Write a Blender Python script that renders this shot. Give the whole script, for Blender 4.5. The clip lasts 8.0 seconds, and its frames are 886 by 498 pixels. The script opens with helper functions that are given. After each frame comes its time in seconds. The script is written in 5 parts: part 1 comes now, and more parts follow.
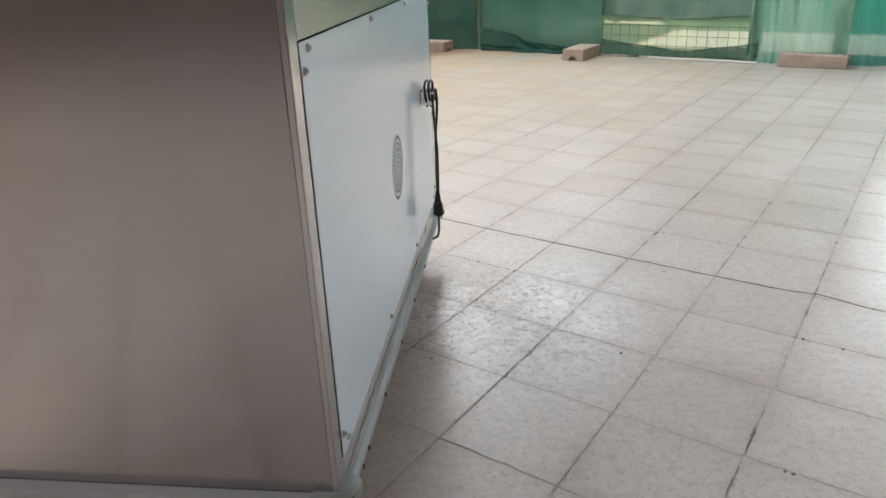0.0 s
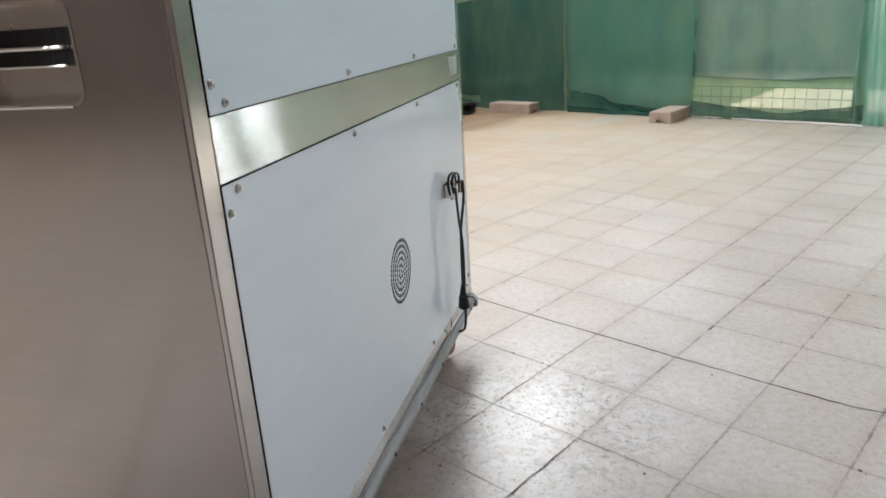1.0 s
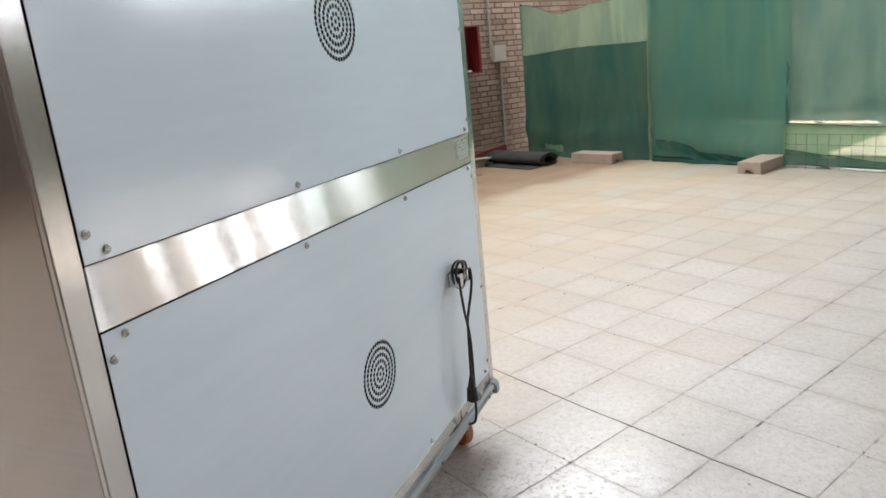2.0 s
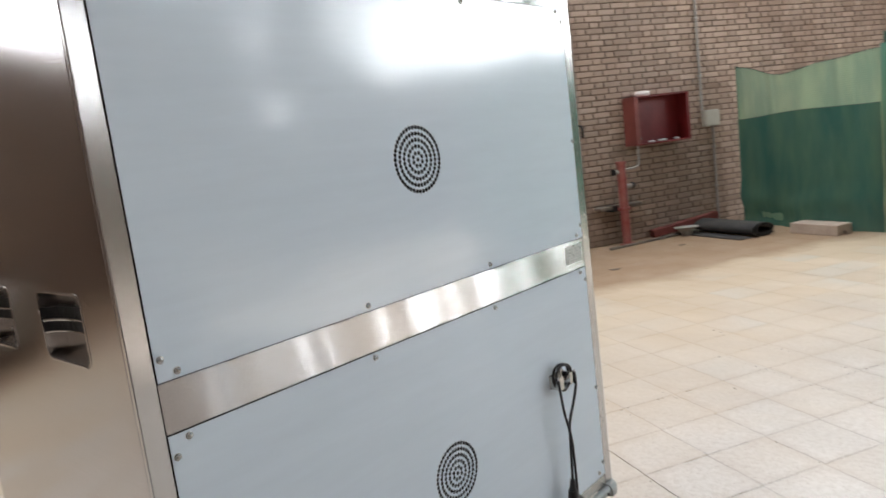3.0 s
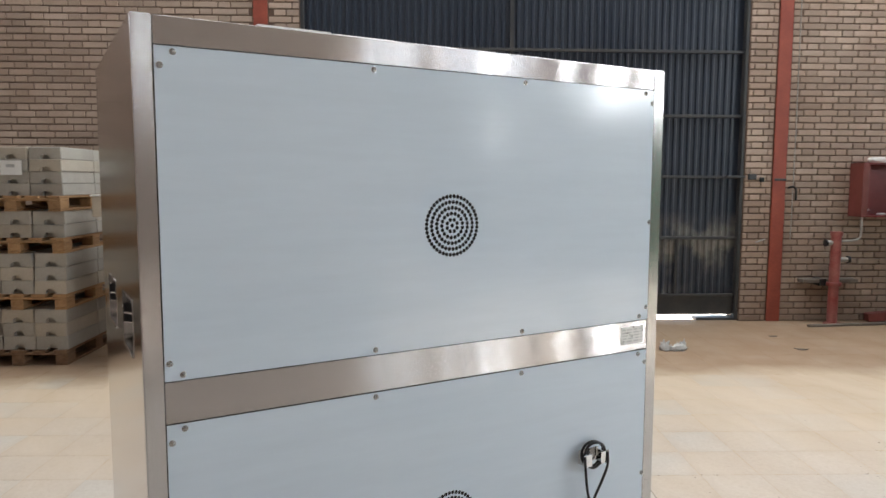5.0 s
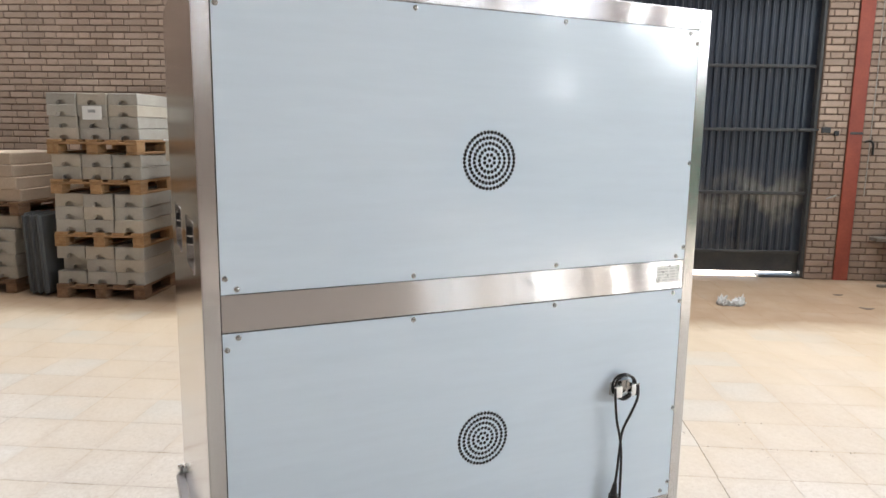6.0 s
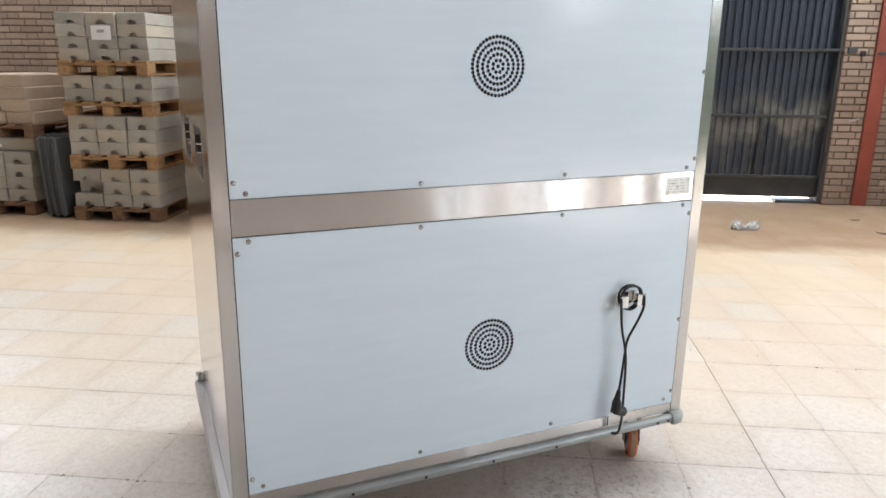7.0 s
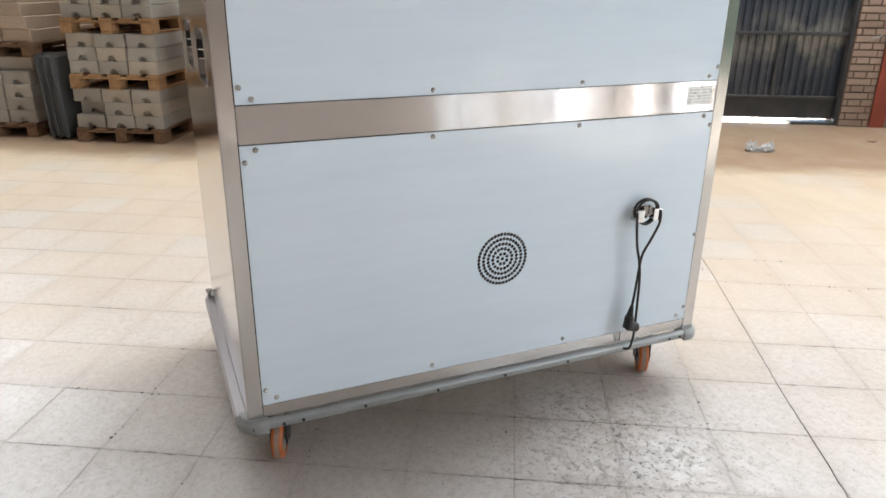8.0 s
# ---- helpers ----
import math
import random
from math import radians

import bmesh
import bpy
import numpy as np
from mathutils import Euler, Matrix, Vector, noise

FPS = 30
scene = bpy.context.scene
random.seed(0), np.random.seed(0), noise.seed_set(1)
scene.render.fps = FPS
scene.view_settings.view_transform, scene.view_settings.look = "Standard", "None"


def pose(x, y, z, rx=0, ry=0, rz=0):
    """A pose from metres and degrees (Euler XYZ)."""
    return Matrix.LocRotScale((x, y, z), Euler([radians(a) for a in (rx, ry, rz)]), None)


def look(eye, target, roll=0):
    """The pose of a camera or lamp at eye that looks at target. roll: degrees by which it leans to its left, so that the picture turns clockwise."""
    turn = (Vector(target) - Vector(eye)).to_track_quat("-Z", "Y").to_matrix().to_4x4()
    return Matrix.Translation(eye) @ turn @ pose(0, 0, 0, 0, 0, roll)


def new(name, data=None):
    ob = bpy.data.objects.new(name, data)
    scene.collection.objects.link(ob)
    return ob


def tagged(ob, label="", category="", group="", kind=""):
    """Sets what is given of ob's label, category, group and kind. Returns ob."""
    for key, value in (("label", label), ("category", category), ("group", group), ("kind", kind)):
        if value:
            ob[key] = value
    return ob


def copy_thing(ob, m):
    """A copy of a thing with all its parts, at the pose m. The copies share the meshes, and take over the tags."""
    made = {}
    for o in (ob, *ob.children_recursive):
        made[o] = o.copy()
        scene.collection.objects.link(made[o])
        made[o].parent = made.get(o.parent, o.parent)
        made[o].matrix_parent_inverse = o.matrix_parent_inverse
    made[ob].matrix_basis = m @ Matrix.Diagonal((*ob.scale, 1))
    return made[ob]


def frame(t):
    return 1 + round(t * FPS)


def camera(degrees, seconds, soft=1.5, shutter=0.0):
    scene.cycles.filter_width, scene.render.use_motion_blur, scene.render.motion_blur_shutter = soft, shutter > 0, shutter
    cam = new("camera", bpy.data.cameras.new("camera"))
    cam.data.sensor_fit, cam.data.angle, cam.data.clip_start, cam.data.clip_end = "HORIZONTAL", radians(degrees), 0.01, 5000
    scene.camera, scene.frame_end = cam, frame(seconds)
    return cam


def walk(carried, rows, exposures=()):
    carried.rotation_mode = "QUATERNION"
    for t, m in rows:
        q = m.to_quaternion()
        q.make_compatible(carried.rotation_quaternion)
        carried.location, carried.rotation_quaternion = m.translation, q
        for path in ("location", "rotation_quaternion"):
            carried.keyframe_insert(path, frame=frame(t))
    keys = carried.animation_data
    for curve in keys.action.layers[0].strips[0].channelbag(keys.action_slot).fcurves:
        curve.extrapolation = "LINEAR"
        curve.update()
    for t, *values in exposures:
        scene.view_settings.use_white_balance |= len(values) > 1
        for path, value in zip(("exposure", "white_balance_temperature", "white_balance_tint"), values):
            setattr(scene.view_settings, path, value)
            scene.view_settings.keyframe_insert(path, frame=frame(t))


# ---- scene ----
cam = camera(64.3, 8.0, shutter=0.3)
PATH = [
    (0, (0.317, -0.972, 1.092), (0.103, 0.86, 0.318), -2.1),
    (0.5, (0.403, -0.885, 1.139), (0.106, 0.954, 0.412), -2.2),
    (1, (0.552, -0.814, 1.193), (0.051, 1.017, 0.561), -3.6),
    (1.2, (0.607, -0.784, 1.212), (0.044, 1.039, 0.613), -3.8),
    (2.3, (0.923, -0.56, 1.332), (0.02, 1.168, 0.887), -6.4),
    (2.5, (1.011, -0.547, 1.359), (0.002, 1.134, 0.964), -6.8),
    (3, (1.201, -0.498, 1.431), (-0.124, 0.973, 1.145), -7.1),
    (3.5, (1.331, -0.386, 1.487), (-0.172, 0.914, 1.263), -4.9),
    (4, (1.441, -0.288, 1.508), (-0.137, 0.925, 1.324), -2.2),
    (4.5, (1.548, -0.229, 1.53), (-0.111, 0.875, 1.358), -0.8),
    (4.7, (1.581, -0.209, 1.53), (-0.105, 0.854, 1.355), -0.4),
    (5.8, (1.742, -0.17, 1.495), (-0.047, 0.674, 1.204), 1.0),
    (6, (1.761, -0.169, 1.478), (-0.032, 0.658, 1.157), 0.8),
    (6.5, (1.792, -0.164, 1.448), (0.005, 0.633, 1.036), 0.8),
    (7, (1.79, -0.157, 1.418), (0.018, 0.616, 0.904), 0.7),
    (7.5, (1.773, -0.156, 1.389), (0.026, 0.596, 0.774), 0.7),
    (8, (1.752, -0.161, 1.361), (0.033, 0.574, 0.652), 0.6),
]
walk(cam, [(t, look(eye, target, roll)) for t, eye, target, roll in PATH],
     exposures=[(0, 2.38), (1, 2.44), (2.5, 2.5), (3.0, 2.38), (3.5, 2.32), (4.0, 2.04), (4.5, 2.13), (5.8, 2.77), (6.5, 2.88), (8, 2.86)])

# ---- light ----
ROOM = pose(0, 0, 0, 0, 0, -27.5)          # hall axes: x from the gate wall into the hall, y along that wall
world = bpy.data.worlds.new("sky")
scene.world = world
world.use_nodes = True
wn = world.node_tree.nodes
sky = wn.new("ShaderNodeTexSky")
sky.sky_type, sky.sun_disc, sky.sun_elevation, sky.sun_rotation = "NISHITA", False, radians(73), radians(58)
wn["Background"].inputs["Strength"].default_value = 0.05
world.node_tree.links.new(sky.outputs["Color"], wn["Background"].inputs["Color"])

sun = new("sun", bpy.data.lights.new("sun", "SUN"))
sun.data.energy, sun.data.angle, sun.data.color = 5.0, radians(0.6), (1.0, 0.965, 0.915)
sun.matrix_world = ROOM @ look((0, 0, 0), (0.15, -0.25, -1.0))

ROOF, END = 8.0, 11.7
DAY = 0.15                                     # daylight indoors against the open sun
# roof lights: x0, x1, y0, y1, brightness
OPEN_ROOF = [(-3.4, -0.4, 9.7, 11.6), (-0.2, 1.9, 6.5, 11.6), (3.3, 4.2, 7.0, 11.6)]    # unseen roof openings, added so that sun patches fall on the floor
# the second and third are unseen fill, added to brighten floor and walls
SKYLIGHTS_AND_FILLS = [(-3.6, -1.3, 7.2, 9.5, 1.2), (4.8, 9.0, 6.0, 11.0, 0.5), (-5.3, -3.3, -6.0, 7.0, 6.8)]
for x0, x1, y0, y1, bright in SKYLIGHTS_AND_FILLS:
    lamp = new("skylight_and_fill_light", bpy.data.lights.new("skylight_and_fill_light", "AREA"))
    lamp.data.shape, lamp.data.size, lamp.data.size_y = "RECTANGLE", x1 - x0 - 0.1, y1 - y0 - 0.1
    lamp.data.energy, lamp.data.color = math.pi * DAY * bright * (x1 - x0) * (y1 - y0), (0.94, 0.975, 1.0)
    lamp.matrix_world = ROOM @ pose((x0 + x1) / 2, (y0 + y1) / 2, ROOF - 0.02)
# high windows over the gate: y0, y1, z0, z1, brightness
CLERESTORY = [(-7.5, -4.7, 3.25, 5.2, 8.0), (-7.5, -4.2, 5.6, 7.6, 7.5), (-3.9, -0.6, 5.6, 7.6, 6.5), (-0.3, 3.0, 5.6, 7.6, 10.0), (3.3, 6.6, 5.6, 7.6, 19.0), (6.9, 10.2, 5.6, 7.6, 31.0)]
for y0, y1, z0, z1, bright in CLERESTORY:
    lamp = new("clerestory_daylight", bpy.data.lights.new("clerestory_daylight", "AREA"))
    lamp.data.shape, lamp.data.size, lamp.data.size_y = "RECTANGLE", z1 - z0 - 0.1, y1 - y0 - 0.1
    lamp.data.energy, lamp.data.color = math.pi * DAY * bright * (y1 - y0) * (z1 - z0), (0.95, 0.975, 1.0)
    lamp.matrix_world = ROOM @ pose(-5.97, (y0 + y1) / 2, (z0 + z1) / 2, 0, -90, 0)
# end-wall windows and fill lights: x0, x1, z0, z1, brightness
# the one at x 5.2 mimics an unknown bright spot mirrored in the panels
# the two from z 4.9 are unseen fill, added for the back panels
WINDOWS_AND_FILLS = [(-0.4, 0.3, 2.75, 4.3, 20.5), (0.58, 1.1, 2.75, 4.3, 20.5), (1.25, 1.9, 2.75, 4.3, 29.0), (2.2, 2.5, 2.75, 4.3, 29.0), (2.75, 3.3, 2.75, 4.3, 31.0), (-5.6, -3.4, 4.4, 6.8, 6.5), (4.2, 6.6, 4.9, 7.4, 5.4), (6.9, 9.6, 4.9, 7.4, 5.4), (3.72, 3.98, 3.3, 4.7, 26.0), (5.2, 5.6, 2.3, 2.75, 18.0), (5.5, 5.75, 3.5, 4.7, 20.0), (8.8, 9.6, 2.0, 3.6, 6.0)]
for x0, x1, z0, z1, bright in WINDOWS_AND_FILLS:
    lamp = new("window_and_fill_light", bpy.data.lights.new("window_and_fill_light", "AREA"))
    lamp.data.shape, lamp.data.size, lamp.data.size_y = "RECTANGLE", x1 - x0 - 0.1, z1 - z0 - 0.1
    lamp.data.energy = math.pi * DAY * bright * (x1 - x0) * (z1 - z0)
    lamp.data.color = (0.91, 0.965, 1.0)
    lamp.matrix_world = ROOM @ pose((x0 + x1) / 2, END - 0.02, (z0 + z1) / 2, -90, 0, 0)


# ---- materials ----
def material(name, colour, rough=0.7, metal=0.0, second=None, scale=3.0, fine=60.0, amount=0.35, bump=0.15, fine_bump=0.3, stretch=(1, 1, 1), piece=0.0, island=0.0, spec=0.5, rough_var=0.12, dist=0.004):
    """Two scales of noise in colour and roughness, fine relief, and a shade of its own for each piece."""
    m = bpy.data.materials.new(name)
    m.use_nodes = True
    n, l = m.node_tree.nodes, m.node_tree.links
    b = n["Principled BSDF"]
    co = n.new("ShaderNodeTexCoord")
    mp = n.new("ShaderNodeMapping")
    mp.inputs["Scale"].default_value = stretch
    l.new(co.outputs["Object"], mp.inputs["Vector"])
    info = n.new("ShaderNodeObjectInfo")
    off = n.new("ShaderNodeVectorMath")
    off.operation = "MULTIPLY_ADD"
    l.new(info.outputs["Random"], off.inputs[0])
    off.inputs[1].default_value = (37, 11, 23)
    l.new(mp.outputs["Vector"], off.inputs[2])
    big, small = n.new("ShaderNodeTexNoise"), n.new("ShaderNodeTexNoise")
    for tex, s, d in ((big, scale, 4), (small, fine, 3)):
        tex.inputs["Scale"].default_value, tex.inputs["Detail"].default_value, tex.inputs["Roughness"].default_value = s, d, 0.6
        l.new(off.outputs[0], tex.inputs["Vector"])
    ramp = n.new("ShaderNodeMapRange")
    ramp.inputs["From Min"].default_value, ramp.inputs["From Max"].default_value = 0.32, 0.68
    l.new(big.outputs["Fac"], ramp.inputs["Value"])
    mix = n.new("ShaderNodeMix")
    mix.data_type = "RGBA"
    c2 = second or tuple(c * (1 - amount) for c in colour)
    mix.inputs["A"].default_value, mix.inputs["B"].default_value = (*colour, 1), (*c2, 1)
    l.new(ramp.outputs["Result"], mix.inputs["Factor"])
    hsv = n.new("ShaderNodeHueSaturation")
    l.new(mix.outputs["Result"], hsv.inputs["Color"])
    val = n.new("ShaderNodeMapRange")
    val.inputs["From Min"].default_value, val.inputs["From Max"].default_value = 0.25, 0.75
    val.inputs["To Min"].default_value, val.inputs["To Max"].default_value = 1 - amount * 0.45, 1 + amount * 0.3
    l.new(small.outputs["Fac"], val.inputs["Value"])
    last = val.outputs["Result"]
    geo = n.new("ShaderNodeNewGeometry")
    for source, k in ((info.outputs["Random"], piece), (geo.outputs["Random Per Island"], island)):
        if k:
            r = n.new("ShaderNodeMapRange")
            r.inputs["To Min"].default_value, r.inputs["To Max"].default_value = 1 - k, 1 + k
            l.new(source, r.inputs["Value"])
            mul = n.new("ShaderNodeMath")
            mul.operation = "MULTIPLY"
            l.new(last, mul.inputs[0]), l.new(r.outputs["Result"], mul.inputs[1])
            last = mul.outputs[0]
    l.new(last, hsv.inputs["Value"])
    l.new(hsv.outputs["Color"], b.inputs["Base Color"])
    rr = n.new("ShaderNodeMapRange")
    rr.inputs["To Min"].default_value, rr.inputs["To Max"].default_value = max(0.02, rough - rough_var), min(1, rough + rough_var)
    l.new(big.outputs["Fac"], rr.inputs["Value"])
    l.new(rr.outputs["Result"], b.inputs["Roughness"])
    b.inputs["Metallic"].default_value, b.inputs["Specular IOR Level"].default_value = metal, spec
    bp = n.new("ShaderNodeBump")
    bp.inputs["Strength"].default_value, bp.inputs["Distance"].default_value = fine_bump, dist
    l.new(small.outputs["Fac"], bp.inputs["Height"])
    bp2 = n.new("ShaderNodeBump")
    bp2.inputs["Strength"].default_value, bp2.inputs["Distance"].default_value = bump, dist * 4
    l.new(big.outputs["Fac"], bp2.inputs["Height"]), l.new(bp.outputs["Normal"], bp2.inputs["Normal"])
    l.new(bp2.outputs["Normal"], b.inputs["Normal"])
    return m


def brushed(name, colour, rough, along, smear, aniso, grooves):
    """Brushed stainless steel: fine grooves along one axis tilt the surface and draw reflections out along another."""
    stretch = [140, 140, 140]
    stretch[along] = 1.2
    m = material(name, colour, rough, 1.0, scale=0.8, fine=3.0, amount=0.05, bump=0.0, fine_bump=0.0, stretch=stretch, rough_var=0.008, dist=0.0004)
    n, l = m.node_tree.nodes, m.node_tree.links
    b = n["Principled BSDF"]
    b.inputs["Anisotropic"].default_value = aniso
    across = n.new("ShaderNodeCombineXYZ")
    for k in range(3):
        across.inputs[k].default_value = 1.0 if k == smear else 0.03
    l.new(across.outputs[0], b.inputs["Tangent"])
    co, mp, tex = n.new("ShaderNodeTexCoord"), n.new("ShaderNodeMapping"), n.new("ShaderNodeTexNoise")
    mp.inputs["Scale"].default_value = [3000.0 if k == along else 30000.0 for k in range(3)]
    tex.inputs["Scale"].default_value, tex.inputs["Detail"].default_value = 1.0, 1
    l.new(co.outputs["Object"], mp.inputs["Vector"]), l.new(mp.outputs["Vector"], tex.inputs["Vector"])
    tilt = n.new("ShaderNodeMapRange")
    tilt.inputs["To Min"].default_value, tilt.inputs["To Max"].default_value = -grooves, grooves
    l.new(tex.outputs["Fac"], tilt.inputs["Value"])
    lean, geo, add, unit = n.new("ShaderNodeCombineXYZ"), n.new("ShaderNodeNewGeometry"), n.new("ShaderNodeVectorMath"), n.new("ShaderNodeVectorMath")
    add.operation, unit.operation = "ADD", "NORMALIZE"
    l.new(tilt.outputs["Result"], lean.inputs[smear])
    l.new(geo.outputs["Normal"], add.inputs[0]), l.new(lean.outputs[0], add.inputs[1])
    l.new(add.outputs[0], unit.inputs[0]), l.new(unit.outputs[0], b.inputs["Normal"])
    return m


def net_material(name, colour, clear, second=None):
    """Knitted shade netting: part holes, part translucent green tape."""
    m = bpy.data.materials.new(name)
    m.use_nodes = True
    n, l = m.node_tree.nodes, m.node_tree.links
    out = n["Material Output"]
    n.remove(n["Principled BSDF"])
    co = n.new("ShaderNodeTexCoord")
    big = n.new("ShaderNodeTexNoise")
    big.inputs["Scale"].default_value, big.inputs["Detail"].default_value = 1.6, 4
    mp = n.new("ShaderNodeMapping")
    mp.inputs["Scale"].default_value = (2.2, 2.2, 0.7)
    l.new(co.outputs["Object"], mp.inputs["Vector"]), l.new(mp.outputs["Vector"], big.inputs["Vector"])
    weave = n.new("ShaderNodeTexWave")
    weave.wave_type, weave.bands_direction = "BANDS", "Z"
    weave.inputs["Scale"].default_value, weave.inputs["Distortion"].default_value = 14.0, 1.5
    l.new(co.outputs["Object"], weave.inputs["Vector"])
    mix = n.new("ShaderNodeMix")
    mix.data_type = "RGBA"
    mix.inputs["A"].default_value = (*colour, 1)
    mix.inputs["B"].default_value = (*(second or (colour[0] * 1.5, colour[1] * 1.3, colour[2] * 1.2)), 1)
    rise = n.new("ShaderNodeMapRange")
    rise.inputs["From Min"].default_value, rise.inputs["From Max"].default_value = 0.36, 0.64
    l.new(big.outputs["Fac"], rise.inputs["Value"])
    l.new(rise.outputs["Result"], mix.inputs["Factor"])
    dif, tra, hole, a, c = (n.new(k) for k in ("ShaderNodeBsdfDiffuse", "ShaderNodeBsdfTranslucent", "ShaderNodeBsdfTransparent", "ShaderNodeMixShader", "ShaderNodeMixShader"))
    l.new(mix.outputs["Result"], dif.inputs["Color"]), l.new(mix.outputs["Result"], tra.inputs["Color"])
    a.inputs[0].default_value = 0.45
    l.new(dif.outputs[0], a.inputs[1]), l.new(tra.outputs[0], a.inputs[2])
    amt = n.new("ShaderNodeMapRange")
    amt.inputs["To Min"].default_value, amt.inputs["To Max"].default_value = clear * 0.88, min(0.95, clear * 1.12)
    l.new(weave.outputs["Fac"], amt.inputs["Value"])
    l.new(amt.outputs["Result"], c.inputs[0])
    l.new(a.outputs[0], c.inputs[1]), l.new(hole.outputs[0], c.inputs[2])
    l.new(c.outputs[0], out.inputs["Surface"])
    return m


STEEL_H = brushed("stainless_brushed_across", (0.66, 0.635, 0.62), 0.09, 1, 2, 0.9, 1.25)
# same steel, its colour darkened for the dim hall that the sides mirror
STEEL_SIDE = brushed("stainless_side_darkened", (0.50, 0.465, 0.46), 0.13, 0, 2, 0.6, 0.11)
STEEL_V = brushed("stainless_brushed_upright", (0.63, 0.61, 0.60), 0.2, 2, 1, 0.7, 1.0)
CHROME = material("polished_steel", (0.72, 0.71, 0.69), 0.09, 1.0, amount=0.1, scale=20, bump=0.0, fine_bump=0.02, rough_var=0.05)
CUP = material("satin_pressed_steel", (0.66, 0.62, 0.59), 0.26, 1.0, amount=0.12, scale=12, bump=0.02, fine_bump=0.02, rough_var=0.06)
GRIP = material("matt_black_plastic", (0.012, 0.012, 0.014), 0.5, amount=0.3, scale=30, spec=0.3)
PANEL = material("pale_blue_grey_sheet", (0.735, 0.84, 0.925), 0.14, 0.0, second=(0.71, 0.815, 0.90), scale=1.6, fine=5.0, amount=0.05, bump=0.012, fine_bump=0.012, stretch=(1, 1, 9), rough_var=0.05, spec=0.6)
SCREW = material("zinc_screw", (0.6, 0.6, 0.58), 0.25, 1.0, scale=200, amount=0.2)
BLACK = material("black_plastic", (0.012, 0.012, 0.013), 0.35, amount=0.3, scale=30)
RUBBER = material("dusty_black_rubber", (0.022, 0.022, 0.024), 0.75, second=(0.06, 0.055, 0.05), amount=0.3, scale=5, fine=120)
# near-black colour in place of shade in the cabinet's gaps
DARK = material("unlit_gap_black", (0.01, 0.01, 0.01), 0.8, scale=8)
BUMPER = material("grey_plastic_bumper", (0.33, 0.35, 0.34), 0.42, amount=0.12, scale=6, fine=120, fine_bump=0.08)
ALU = material("grey_rail", (0.33, 0.35, 0.345), 0.36, 0.35, amount=0.12, scale=5, fine=90, fine_bump=0.06)
RAIL_SIDE = material("pale_grey_rail", (0.47, 0.46, 0.48), 0.32, 0.3, amount=0.1, scale=5, fine=90, fine_bump=0.05)
ORANGE = material("orange_polyurethane", (0.70, 0.19, 0.05), 0.4, amount=0.25, scale=25)
TREAD = material("dusty_orange_tread", (0.45, 0.27, 0.18), 0.75, second=(0.36, 0.30, 0.26), amount=0.25, scale=25)
LABEL = material("printed_label", (0.70, 0.70, 0.69), 0.3, 0.7, amount=0.06, scale=40)
INK = material("grey_print", (0.50, 0.51, 0.51), 0.4, 0.6, amount=0.1, scale=40)
BRICK = material("tan_grey_brick", (0.39, 0.302, 0.240), 0.85, second=(0.30, 0.216, 0.165), scale=1.1, fine=55, amount=0.25, bump=0.1, fine_bump=0.5, piece=0.14, island=0.16)
MORTAR = material("dark_mortar", (0.205, 0.140, 0.107), 0.95, scale=2.0, fine=90, amount=0.35, fine_bump=0.6)
RED = material("red_oxide_paint", (0.34, 0.072, 0.040), 0.6, second=(0.24, 0.05, 0.032), scale=4, fine=50, amount=0.3)
RED_BOX = material("red_enamel", (0.20, 0.018, 0.02), 0.45, second=(0.15, 0.014, 0.016), scale=4, fine=40, amount=0.25)
RED_SOFT = material("faded_red_paint", (0.22, 0.055, 0.045), 0.6, scale=5, fine=40, amount=0.25)
SUN_BLOCK = material("milky_sun_block", (0.8, 0.8, 0.78), 0.6, scale=2, amount=0.06)
GATE_RAIL = material("worn_black_steel", (0.03, 0.033, 0.039), 0.45, second=(0.06, 0.058, 0.055), scale=4, fine=40, amount=0.3)
GREY_PIPE = material("grey_conduit", (0.38, 0.36, 0.33), 0.6, scale=6, amount=0.2)
PALE_BOX = material("pale_plastic", (0.50, 0.48, 0.42), 0.5, scale=8, amount=0.15)
WOOD = material("pallet_wood", (0.42, 0.25, 0.12), 0.8, second=(0.30, 0.165, 0.075), scale=3.5, fine=30, amount=0.35, stretch=(1, 6, 6), piece=0.2)
WOOD_DARK = material("weathered_pallet_wood", (0.24, 0.14, 0.08), 0.85, second=(0.16, 0.09, 0.05), scale=3.5, fine=30, amount=0.35, stretch=(1, 6, 6), piece=0.2)
WOOD_GREY = material("grey_weathered_wood", (0.13, 0.105, 0.085), 0.85, second=(0.20, 0.17, 0.14), scale=4, fine=30, amount=0.4, stretch=(6, 1, 6))
RED_PIPE = material("dusty_red_enamel", (0.27, 0.05, 0.045), 0.45, second=(0.33, 0.12, 0.105), scale=6, fine=50, amount=0.45)
BLOCK = material("cream_grey_concrete", (0.425, 0.40, 0.352), 0.9, second=(0.35, 0.325, 0.282), scale=2.5, fine=70, amount=0.18, fine_bump=0.35, piece=0.08)
BLOCK_WARM = material("buff_concrete", (0.47, 0.42, 0.345), 0.9, second=(0.41, 0.36, 0.29), scale=2.5, fine=70, amount=0.18, fine_bump=0.35, piece=0.08)
# dark brown copy of the block colours, with the third stack's shade put in
BLOCK_SHADED = material("brown_shaded_concrete", (0.31, 0.225, 0.16), 0.9, second=(0.24, 0.17, 0.115), scale=2.5, fine=70, amount=0.2, fine_bump=0.35, piece=0.15)
